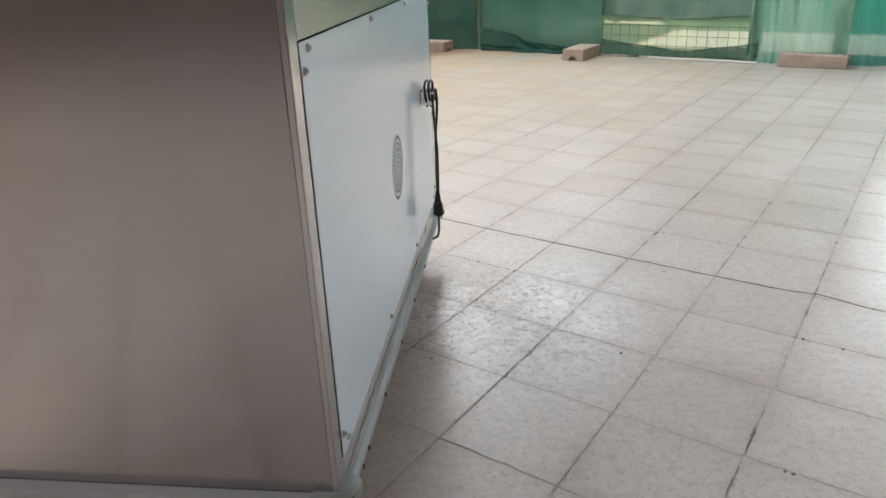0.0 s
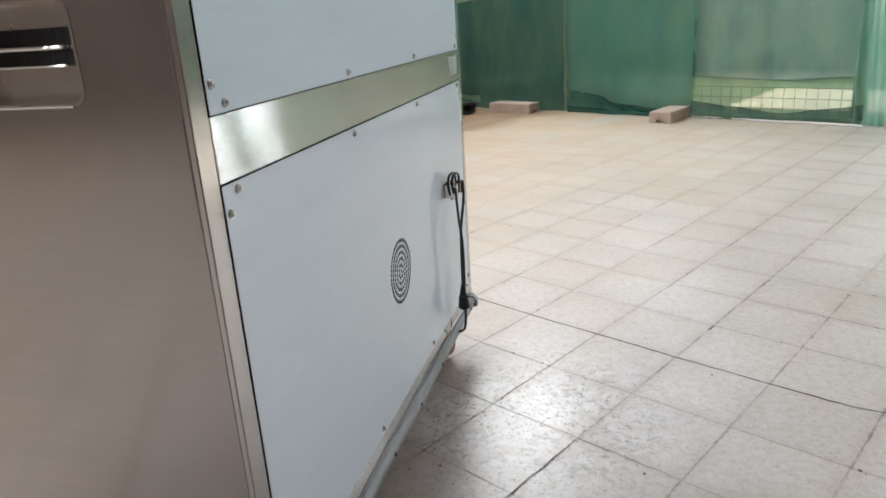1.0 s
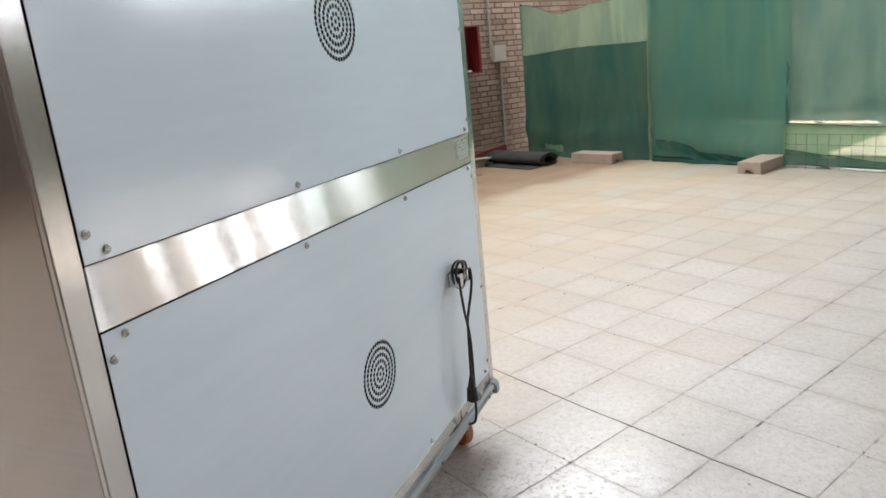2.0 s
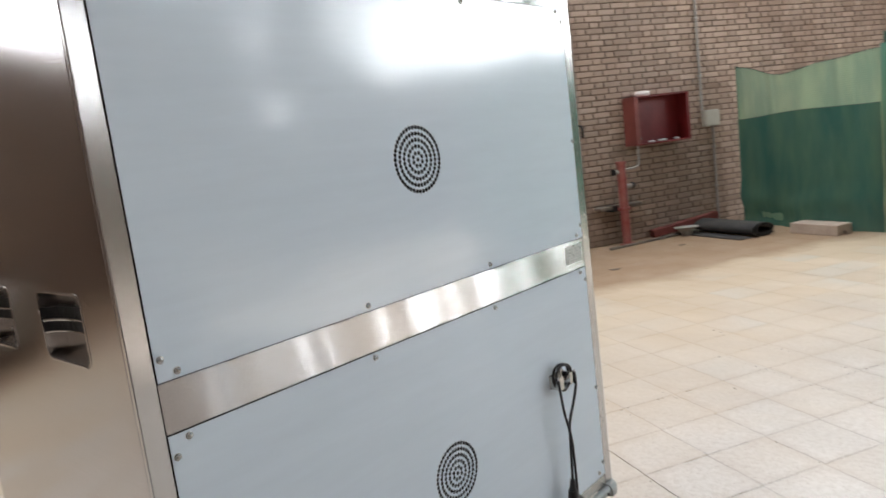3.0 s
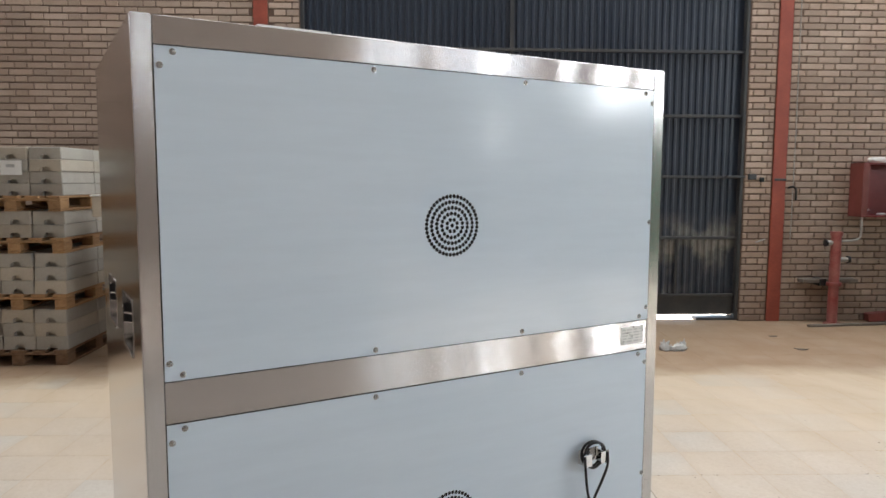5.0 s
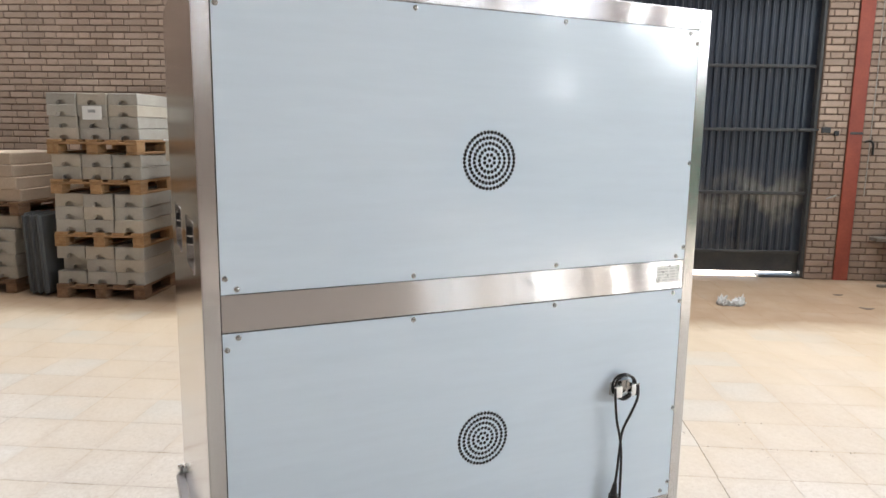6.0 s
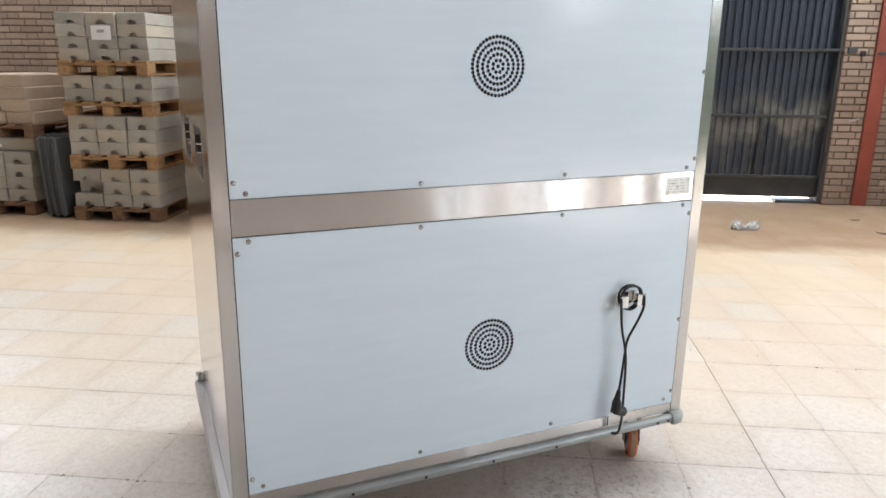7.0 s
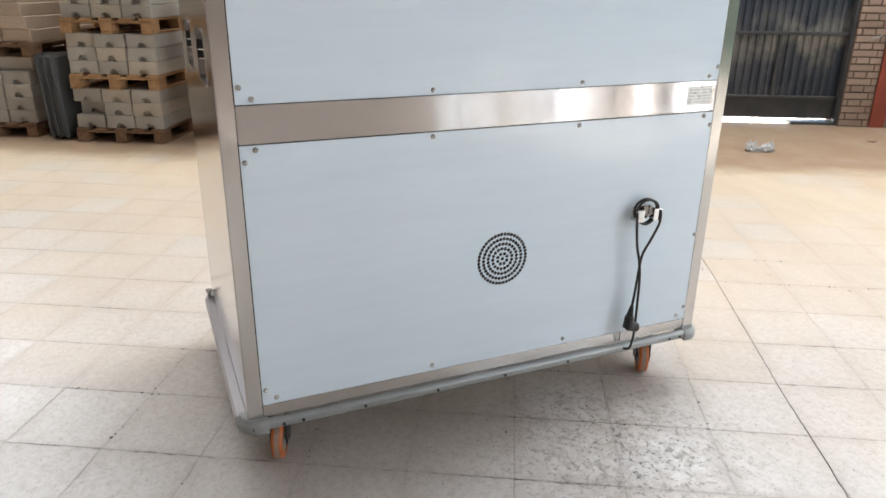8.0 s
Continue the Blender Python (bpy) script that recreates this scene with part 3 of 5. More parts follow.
for x0, x1, y0, y1, _ in SKYLIGHTS_AND_FILLS:
    box(bm, x0 - 0.1, x1 + 0.1, y0 - 0.1, y1 + 0.1, ROOF + 0.125, ROOF + 0.14)
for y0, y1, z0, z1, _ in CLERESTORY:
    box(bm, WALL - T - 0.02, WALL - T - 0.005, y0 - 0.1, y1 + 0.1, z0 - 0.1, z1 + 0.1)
lone("roof_lights", bm, SUN_BLOCK, ROOM.copy(), "unseen milky sheets added to keep the sun out of roof lights and high windows", "roof light", kind="structure")
lone("ground", boxes((-300, 300, -300, 300, -0.6, -0.03)), GROUND_OUT, ROOM.copy(), "pale concrete yard outside the hall", "ground", kind="structure")
floor = lone("floor", boxes((WALL - 0.13, FARX, LO, HI, -0.029, -0.0007)), GROUT, ROOM.copy(), "worn pale terrazzo tiles with dirty dark joints", "floor", kind="structure")


# ---- columns, gate ----
def column(y, x=WALL, w=0.145):
    c = empty("steel_column", at(x, y), "red oxide painted steel column of the hall", "column", "wall columns", "structure")
    part("flange", boxes((0.0, 0.018, -w / 2, w / 2, 0, 5.5), bevel=0.002), RED, c)
    part("web", boxes((-0.12, -0.001, -0.006, 0.006, 0, 5.5)), RED, c)
    return c


for y in (4.545, -0.955, 10.47):
    column(y)

for x, y, r in ((1.25, 5.8, 0.07), (1.5, 5.8, 0.03), (1.83, 5.8, 0.035), (2.57, 5.85, 0.06), (2.78, 5.85, 0.04), (3.8, 5.8, 0.05)):
    post = empty("steel_post", at(x, y), "short dark steel post standing in the hall", "post", "hall posts", "structure")
    part("tube", rod(bmesh.new(), (0, 0, 0.012), (0, 0, 1.9), r, 20), GATE_RAIL, post, smooth=True)
    part("cap", rod(bmesh.new(), (0, 0, 1.9), (0, 0, 1.92), r + 0.006, 20), GATE_RAIL, post, smooth=True)
    part("foot_plate", boxes((-r - 0.05, r + 0.05, -r - 0.05, r + 0.05, 0, 0.012), bevel=0.002), GATE_RAIL, post)


def gate():
    g = empty("metal_gate", at(WALL, 0), "blue-black ribbed sheet metal gate, closed, dusty at the bottom", "gate", kind="structure")
    bm = bmesh.new()                       # ribbed sheet
    pitch, x0 = 0.078, -0.11
    prof = [(0, 0.0), (0.034, 0.0), (0.044, 0.02), (0.066, 0.02), (0.078, 0.0)]
    line, y = [], GATE0 + 0.03
    while y < GATE1 - 0.10:
        line += [(y + a, b_) for a, b_ in prof[:-1]]
        y += pitch
    line.append((GATE1 - 0.03, 0.0))
    lo = [bm.verts.new((x0 + b_, a, 0.07)) for a, b_ in line]
    hi = [bm.verts.new((x0 + b_, a, GATE_TOP - 0.03)) for a, b_ in line]
    for i in range(len(line) - 1):
        bm.faces.new((lo[i], lo[i + 1], hi[i + 1], hi[i]))
    geom = bmesh.ops.extrude_face_region(bm, geom=bm.faces[:])
    bmesh.ops.translate(bm, vec=(-0.003, 0, 0), verts=[v for v in geom["geom"] if isinstance(v, bmesh.types.BMVert)])
    part("ribbed_sheet", bm, GATE_SHEET, g)
    for z in (0.278, 0.911, 1.573, 2.224, 2.9, 3.6, 4.3):
        part("cross_rail", boxes((-0.088, -0.055, GATE0 + 0.03, GATE1 - 0.04, z - 0.016, z + 0.016), bevel=0.003), GATE_RAIL, g)
    part("kick_plate", boxes((-0.09, -0.078, GATE0 + 0.03, GATE1 - 0.04, 0.062, 0.262), bevel=0.003), GATE_RAIL, g)
    for y in (GATE0 + 0.002, GATE1 - 0.036):
        part("gate_post", boxes((-0.10, -0.02, y, y + 0.034, 0.02, GATE_TOP - 0.02), bevel=0.004), GATE_RAIL, g)
    part("leaf_edge", boxes((-0.086, -0.062, 3.465, 3.49, 0.295, 0.895), bevel=0.002), GATE_RAIL, g)
    part("leaf_edge", boxes((-0.086, -0.062, 1.62, 1.66, 0.295, GATE_TOP - 0.1), bevel=0.002), GATE_RAIL, g)
    latch = part("latch_bar", boxes((-0.03, 0.0, GATE1 - 0.2, GATE1 + 0.20, 1.565, 1.59), bevel=0.004), GATE_RAIL, g, "dark steel latch bar")
    part("latch_keep", boxes((0.004, 0.03, GATE1 + 0.03, GATE1 + 0.12, 1.545, 1.605), bevel=0.005), GATE_RAIL, latch)
    part("padlock", boxes((0.004, 0.028, GATE1 + 0.16, GATE1 + 0.21, 1.52, 1.57), bevel=0.006), BLACK, latch)
    part("column_strap", boxes((0.002, 0.026, 4.49, 4.62, 1.535, 1.56), bevel=0.003), GATE_RAIL, g, "dark steel strap across the column")
    bm = bmesh.new()                       # threshold with a chipped end
    box(bm, -0.2, -0.05, 3.72, GATE1 - 0.01, -0.003, 0.03, bevel=0.006)
    part("threshold", bm, GATE_RAIL, g)
    return g


gate()


# ---- fire point on the brick wall ----
def hose_cabinet():
    c = empty("hose_cabinet", at(WALL + 0.003, 0), "open red hose cabinet on the brick wall, emptied", "fire cabinet")
    y0, y1, z0, z1, d = 5.335, 6.14, 1.155, 1.728, 0.225
    part("back", boxes((0, 0.006, y0, y1, z0, z1)), RED_BOX, c)
    part("side", boxes((0.006, d, y0, y0 + 0.012, z0, z1), bevel=0.002), RED_SOFT, c)
    part("side", boxes((0.006, d, y1 - 0.012, y1, z0, z1), bevel=0.002), RED_BOX, c)
    part("top", boxes((0.006, d, y0 + 0.013, y1 - 0.013, z1 - 0.012, z1), bevel=0.002), RED_BOX, c)
    part("bottom", boxes((0.006, d, y0 + 0.013, y1 - 0.013, z0, z0 + 0.012), bevel=0.002), RED_BOX, c)
    for a, b_ in ((y0 + 0.013, y0 + 0.07), (y1 - 0.035, y1 - 0.013)):
        part("front_flange", boxes((d - 0.012, d - 0.001, a, b_, z0 + 0.013, z1 - 0.013), bevel=0.002), RED_SOFT if a < 5.5 else RED_BOX, c)
    bm = rods(((0.12, 5.44, z0 + 0.013), (0.12, 5.44, z0 + 0.10)), r=0.022)
    rod(bm, (0.12, 5.41, z0 + 0.075), (0.12, 5.49, z0 + 0.075), 0.012)
    part("valve", bm, SCREW, c, "dull metal valve")
    for k, (y, w) in enumerate(((5.62, 0.10), (5.78, 0.13), (6.0, 0.07))):
        bm = bmesh.new()
        bmesh.ops.create_icosphere(bm, subdivisions=2, radius=1)
        for v in bm.verts:
            v.co = Vector((0.13 + v.co.x * 0.04, y + v.co.y * w / 2, z0 + 0.016 + (v.co.z + 1) * 0.013 * (1 + 0.4 * noise.noise(v.co * 2 + Vector((k, 0, 0))))))
        part("paper_scrap", bm, PAPER, c)
    return c


hose_cabinet()
bm = bmesh.new()
bmesh.ops.create_uvsphere(bm, u_segments=20, v_segments=10, radius=1)
for v in bm.verts:
    s = 1 + 0.12 * noise.noise(v.co * 1.7)
    v.co = Vector((v.co.x * 0.07 * s, v.co.y * 0.095 * s, max(-0.03, min(0.03, v.co.z * 0.05 * s)) + 0.03))
lone("foam_lump", bm, FOAM, at(WALL + 0.12, 5.55, 1.729), "white foam lump lying on the red cabinet", "foam", smooth=True)


def standpipe():
    s = empty("standpipe", at(WALL + 0.2, 5.10), "red fire standpipe with valves rising from the floor", "standpipe")
    part("riser", rod(bmesh.new(), (0, 0, 0), (0, 0, 0.96), 0.052, 20), RED_PIPE, s, smooth=True)
    part("cap", rod(bmesh.new(), (0, 0, 0.961), (0, 0, 1.0), 0.062, 20), RED_PIPE, s, smooth=True)
    part("foot_flange", rod(bmesh.new(), (0, 0, 0.0), (0, 0, 0.02), 0.085, 20), RED_PIPE, s, smooth=True)
    part("clamp", rod(bmesh.new(), (0, 0, 0.42), (0, 0, 0.455), 0.075, 20), RED_PIPE, s, smooth=True)
    for z, y in ((0.88, -0.10), (0.70, 0.13)):
        br = part("branch", rods(((0, 0, z), (0.0, y, z)), r=0.026), GREY_PIPE, s, "bare steel branch pipe", smooth=True)
        part("valve_wheel", rod(bmesh.new(), (0, y, z), (0.0, y * 1.2, z), 0.038, 14), BLACK, br, "dull dark metal valve wheel")
    bm = tube(bmesh.new(), [(0, 0, 0.90), (0, 0.10, 0.90), (0.0, 0.19, 0.905), (0, 0.25, 0.93), (0.0, 0.265, 1.0), (0.0, 0.265, 1.15)], 0.012)
    part("feed_pipe", bm, GREY_PIPE, s, "bare steel pipe to the cabinet", smooth=True)
    part("wall_bracket", boxes((-0.19, -0.05, -0.30, 0.30, 0.44, 0.48), bevel=0.004), WOOD_GREY, s)
    part("bracket_plate", boxes((-0.20, -0.045, -0.13, -0.055, 0.41, 0.485), bevel=0.003), BLACK, s)
    return s


standpipe()

conduit = empty("wall_conduit", at(WALL + 0.004, 6.60), "grey conduit running down the brick wall", "conduit")
part("upper_pipe", rod(bmesh.new(), (0.018, -0.09, 1.48), (0.018, -0.09, 5.4), 0.016), GREY_PIPE, conduit, smooth=True)
part("lower_pipe", rod(bmesh.new(), (0.018, 0.06, 0.03), (0.018, 0.06, 1.27), 0.016), GREY_PIPE, conduit, smooth=True)
for z in (0.5, 1.0, 1.9, 2.6, 3.3):
    y = 0.06 if z < 1.2 else -0.09
    part("clip", boxes((0.0, 0.036, y - 0.025, y + 0.025, z, z + 0.02), bevel=0.002), GREY_PIPE, conduit)
jb = empty("junction_box", at(WALL + 0.003, 6.60, 1.27), "pale plastic junction box on the brick wall", "electrical box")
part("body", boxes((0, 0.075, -0.10, 0.13, 0, 0.205), bevel=0.008, seg=2), PALE_BOX, jb)
part("lid", boxes((0.076, 0.088, -0.095, 0.125, 0.005, 0.2), bevel=0.005), PALE_BOX, jb)
lone("wall_cable", tube(bmesh.new(), [(0.012, 0, 0.9), (0.012, 0.004, 2), (0.012, -0.003, 3.2), (0.012, 0, 5)], 0.005), GREY_PIPE, at(WALL, 4.70), "thin grey cable running down the bricks", "cable")
lone("wall_tie", tube(bmesh.new(), [(0.0, 0, 0), (0.05, 0.02, 0.01), (0.06, 0.05, -0.02), (0.05, 0.06, -0.13)], 0.012), BLACK, at(WALL, 4.66, 1.46), "bent dark iron hook in the wall", "hook")
lone("wall_clip", tube(bmesh.new(), [(0.0, 0, 0), (0.05, -0.04, 0.0), (0.05, -0.12, -0.03)], 0.008), GREY_PIPE, at(WALL, 4.42, 0.90), "small bent metal clip in the wall", "hook")


# ---- green netting on its line of posts ----
NET_Y = 6.9


def net_sheet(name, x0, x1, top, mat, label, z0=0.0, y=NET_Y, folds=0.03, freq=5.0, nx=90, nz=40, seed=0.0, hem=0.0):
    """A hanging net: top(s) gives its upper edge for s from 0 to 1; it billows and creases."""
    bm = bmesh.new()
    grid = []
    for i in range(nx + 1):
        s = i / nx
        col = []
        for k in range(nz + 1):
            t = k / nz
            z = z0 + t * (top(s) - z0)
            x = x0 + s * (x1 - x0)
            low = (1 - t) ** 3
            d = folds * (noise.noise(Vector((x * freq, t * 0.8, seed))) + 0.5 * noise.noise(Vector((x * freq * 2.7 + t * 2, t * 1.5, seed + 9))))
            d += low * (0.10 * noise.noise(Vector((x * 2.2, t * 6, seed + 4))) - hem)
            col.append(bm.verts.new((x, y + d, z + 0.004)))
        grid.append(col)
    edge = [[tuple(v.co) for v in col[-1:]] for col in grid]
    for a, c in zip(grid, grid[1:]):
        for k in range(nz):
            bm.faces.new((a[k], c[k], c[k + 1], a[k + 1]))
    net = empty(name, ROOM.copy(), label, "netting", "green nets")
    part("sheet", bm, mat, net, smooth=True)
    tops = [tuple(col[-1]) for col in edge[::6]]
    part("edge_cord", tube(bmesh.new(), tops, 0.004, 6), CORD, net, "dark cord along the edge", smooth=True)
    return net


def sag(points):
    def f(s):
        for (a, u), (c, v) in zip(points, points[1:]):
            if s <= c:
                k = (s - a) / (c - a)
                k = k * k * (3 - 2 * k)
                return u + (v - u) * k
        return points[-1][1]
    return f


net_sheet("shade_net", -5.72, -3.76, sag([(0, 1.94), (0.35, 1.77), (0.65, 1.83), (1, 1.87)]), NET_PALE, "pale green shade net tied between posts, sagging at the top", seed=1.0)
net_sheet("shade_net", -5.68, -3.78, sag([(0, 1.30), (0.5, 1.34), (1, 1.33)]), NET_DARK, "darker green net hung in front of the pale one", y=NET_Y - 0.06, seed=2.0, hem=0.05)
net_sheet("shade_net", -3.80, -2.22, sag([(0, 1.90), (0.5, 1.97), (1, 2.15)]), NET, "dense green net hung between two posts", seed=3.0, folds=0.02)
net_sheet("shade_net", -3.78, -2.26, sag([(0, 1.85), (1, 2.1)]), NET_DARK, "darker green net behind the front layer", y=NET_Y + 0.06, seed=4.0)
net_sheet("shade_net", -2.25, -0.60, sag([(0, 2.15), (0.6, 2.25), (1, 2.2)]), NET_CLEAR, "thin see-through green net hung over a paler strip", z0=0.37, seed=5.0, folds=0.02)
net_sheet("shade_net", -2.25, -0.60, sag([(0, 0.42), (0.5, 0.39), (1, 0.43)]), NET_SUNLIT_FOOT, "green net strip with a slack foot, coloured pale for the sunlit floor behind", y=NET_Y - 0.03, seed=5.5, folds=0.03, nx=60, nz=16)
net_sheet("shade_net", -2.22, -0.62, sag([(0, 0.17), (0.3, 0.12), (0.55, 0.07), (0.8, 0.13), (1, 0.18)]), NET_CLEAR, "grey-green folded hem of the net lying on the floor", y=NET_Y - 0.07, seed=8.5, folds=0.03, nx=60, nz=8)
net_sheet("shade_net", -3.70, -2.30, sag([(0, 0.24), (0.2, 0.20), (0.5, 0.10), (0.8, 0.07), (1, 0.05)]), NET_DARK, "dark green net slumped in creases on the floor", y=NET_Y - 0.05, seed=9.5, folds=0.07, freq=3.0, nx=60, nz=10, hem=0.06)
net_sheet("shade_net", -0.72, 0.14, sag([(0, 2.2), (1, 2.2)]), NET_FOLD, "green net gathered into upright folds", seed=6.0, folds=0.09, freq=8.0, y=NET_Y - 0.06)
net_sheet("shade_net", 0.02, 0.75, sag([(0, 2.2), (1, 2.1)]), NET_TEAL, "teal green net hung in deep folds", seed=7.0, folds=0.09, freq=6.0, y=NET_Y + 0.04)
# added posts, coloured dark green for the dark gathered seams of the nets
for x, h in ((-5.74, 1.96), (-3.775, 2.02), (-2.245, 2.3), (-0.66, 2.3), (0.08, 2.3), (0.72, 2.3)):
    post = empty("net_post", at(x, NET_Y + 0.03), "thin post added to hold up the net, dark green for its gathered seam", "post", "net posts")
    part("tube", rod(bmesh.new(), (0, 0, 0), (0, 0, h), 0.018), CORD, post, smooth=True)
    part("foot_plate", boxes((-0.06, 0.06, -0.02, 0.10, 0.0, 0.008)), GREY_PIPE, post)
    for z in (0.7, 1.4):
        part("tie_wire", rod(bmesh.new(), (0, 0, z), (0, 0, z + 0.015), 0.024), BLACK, post)
lone("net_hem", tube(bmesh.new(), [(-2.2, 0, 0.02), (-1.9, 0.02, 0.012), (-1.4, -0.04, 0.012), (-1.0, -0.03, 0.012), (-0.6, -0.07, 0.012)], 0.012), PAPER, at(0, NET_Y - 0.08), "white edging along the foot of the thin net", "edging")
lone("net_batten", tube(bmesh.new(), [(-2.22, 0, 1.03), (-1.6, 0, 1.05), (-0.9, 0, 1.10)], 0.014), PAPER, at(0, NET_Y + 0.08), "pale batten across the thin net", "batten")


def wire_panel():
    w = empty("wire_mesh_panel", at(-2.2, NET_Y - 0.10), "low panel of welded wire mesh standing against the net", "wire mesh")
    for k in range(16):
        part("upright_wire", rod(bmesh.new(), (k * 0.1, 0, 0.0), (k * 0.1, 0, 0.34), 0.0022, 6), GATE_RAIL, w)
    for k in range(4):
        part("cross_wire", rod(bmesh.new(), (0, 0.007, 0.03 + k * 0.1), (1.5, 0.007, 0.03 + k * 0.1), 0.0022, 6), GATE_RAIL, w)
    return w


wire_panel()


# ---- notched blocks, pallets ----
def block_bm(w=0.262, h=0.112, d=0.57):
    """A cast block lying along x, its end facing +x, with a half-round notch at the foot of the end."""
    bm = bmesh.new()
    out = [(-w / 2, 0)]
    for k in range(9):
        a = math.pi * (1 - k / 8)
        out.append((0.042 * math.cos(a), 0.043 * math.sin(a) ** 0.5 if 0 < k < 8 else 0.0))
    out += [(w / 2, 0), (w / 2 - 0.004, h), (-w / 2 + 0.004, h)]
    front = [bm.verts.new((0, a, b_)) for a, b_ in out]
    f = bm.faces.new(front)
    deep = bmesh.ops.extrude_face_region(bm, geom=[f])
    bmesh.ops.translate(bm, vec=(-d, 0, 0), verts=[v for v in deep["geom"] if isinstance(v, bmesh.types.BMVert)])
    box(bm, -d + 0.01, -0.045, -0.046, 0.046, 0.0015, 0.052)
    edges_ = [e for e in bm.edges if e.calc_length() > 0.09 and abs(e.verts[0].co.y) > 0.08]
    bmesh.ops.bevel(bm, geom=edges_, offset=0.006, segments=1, affect="EDGES", clamp_overlap=True)
    return bm


BLOCK_MESH = {m.name: mesh_of("cast_block", block_bm(), m) for m in (BLOCK, BLOCK_WARM, BLOCK_SHADED)}
BLOCK_PINK_MESH = mesh_of("cast_block", block_bm(0.235, 0.115, 0.58), BLOCK_PINK)


def block(x, y, z, turn=0.0, mat=BLOCK, label="cream cast block with a notched foot, stacked on a pallet", group="stacked blocks"):
    ob = new("cast_block", BLOCK_MESH[mat.name])
    ob.matrix_world = at(x, y, z, turn)
    return tagged(ob, label, "block", group)


def pallet(m, mat, length=1.2, width=0.8, h=0.125):
    """A flat wooden pallet; its short end faces +x, the origin at the middle of that end."""
    p = empty("wooden_pallet", m, "worn wooden pallet with open ends and solid blocks" if mat is WOOD else "dark weathered wooden pallet", "pallet", "pallets")
    t, bl = 0.02, h - 0.06
    for k in range(5):
        y = -width / 2 + 0.06 + k * (width - 0.12) / 4
        part("top_board", boxes((-length, 0, y - 0.055, y + 0.055, h - t, h), bevel=0.003), mat, p)
    for x in (-0.0725, -length / 2, -length + 0.0725):
        part("cross_board", boxes((x - 0.07, x + 0.07, -width / 2, width / 2, h - 2 * t, h - t - 0.001), bevel=0.003), mat, p)
        for y in (-width / 2 + 0.05, 0, width / 2 - 0.05):
            part("spacer_block", boxes((x - 0.07, x + 0.07, y - 0.05, y + 0.05, t + 0.001, h - 2 * t - 0.001), bevel=0.004), mat, p)
    for y in (-width / 2 + 0.05, 0, width / 2 - 0.05):
        part("skid_board", boxes((-length, 0, y - 0.05, y + 0.05, 0, t), bevel=0.003), mat, p)
    return p


FRONT = -4.29
rnd = random.Random(4)
model = pallet(at(FRONT, -2.645, 0.0), WOOD_DARK)
PALLET_H = 0.125
levels = [(0.0, 3, -2.645, 0.0), (0.464, 3, -2.63, 0.0), (0.926, 2, -2.63, 0.6), (1.268, 4, -2.63, -0.8)]
warm = None
for i, (z, rows_, y, turn) in enumerate(levels):
    if i == 1:
        warm = pallet(at(FRONT, y, z, turn), WOOD)
    elif i > 1:
        copy_thing(warm, at(FRONT + (0.02 if i == 3 else 0), y, z, turn))
    gap_to = (levels[i + 1][0] if i < 3 else 1.785)
    h = (gap_to - z - PALLET_H) / rows_
    for r in range(rows_):
        for c in range(3):
            if i == 0 and r == 1 and c == 0:
                off = -0.10
            else:
                off = rnd.uniform(-0.015, 0.012)
            for deep in range(2):
                b_ = block(FRONT - 0.03 + off - deep * 0.585, y - 0.268 + c * 0.268 + rnd.uniform(-0.003, 0.003), z + PALLET_H + 0.0005 + r * h, rnd.uniform(-0.7, 0.7), BLOCK_WARM if (r + c + i) % 4 == 3 else BLOCK)
                b_.scale = (1, 1, h / 0.1125)
note = lone("paper_note", boxes((0, 0.0015, -0.085, 0.085, 0, 0.115)), PAPER, at(FRONT - 0.005, -2.62, 1.56, 0), "white printed sheet stuck on the stacked blocks", "paper")
part("print_line", boxes((0.0018, 0.0024, -0.035, 0.03, 0.06, 0.085)), INK, note)

# second stack, further along the wall
P2X, P2Y = -4.42, -3.90
copy_thing(model, at(P2X, P2Y, 0.0))
for r in range(4):
    for c in range(3):
        for deep in range(2):
            block(P2X - 0.03 + rnd.uniform(-0.02, 0.01) - deep * 0.585, P2Y - 0.268 + c * 0.268, PALLET_H + 0.001 + r * 0.113, rnd.uniform(-1, 1), BLOCK)
copy_thing(model, at(P2X - 0.10, P2Y + 0.06, 0.70, -9))
lone("pallet_packing", boxes((-1.0, -0.12, -0.30, 0.40, 0, 0.118), bevel=0.01), BLOCK_WARM, at(P2X, P2Y, PALLET_H + 0.4535), "buff packing board layer between the stacked pallets", "packing")
for r in range(4):
    for c in range(2):
        w_ = (0.2, 0.14)[c]
        ob = new("long_block", mesh_of("long_block", boxes((-1.0, 0, -w_, w_, 0, 0.109), bevel=0.008), BLOCK_BUFF))
        ob.matrix_world = at(P2X - 0.10 + rnd.uniform(-0.04, 0.02) + 0.03 * c, P2Y + (-0.055, 0.305)[c] - 0.022 * r + rnd.uniform(-0.008, 0.008), 0.8265 + r * 0.1095, (-14, -3)[c] + rnd.uniform(-2.5, 2.5))
        tagged(ob, "long buff block in the upper layers of the stack", "block", "long blocks")
# third stack, close to the cabinet's far side, under a long box
P3X, P3Y = -4.12, -1.275
level3 = [(0.0, 3, 0.452), (0.452, 3, 0.90), (0.90, 2, 1.225)]
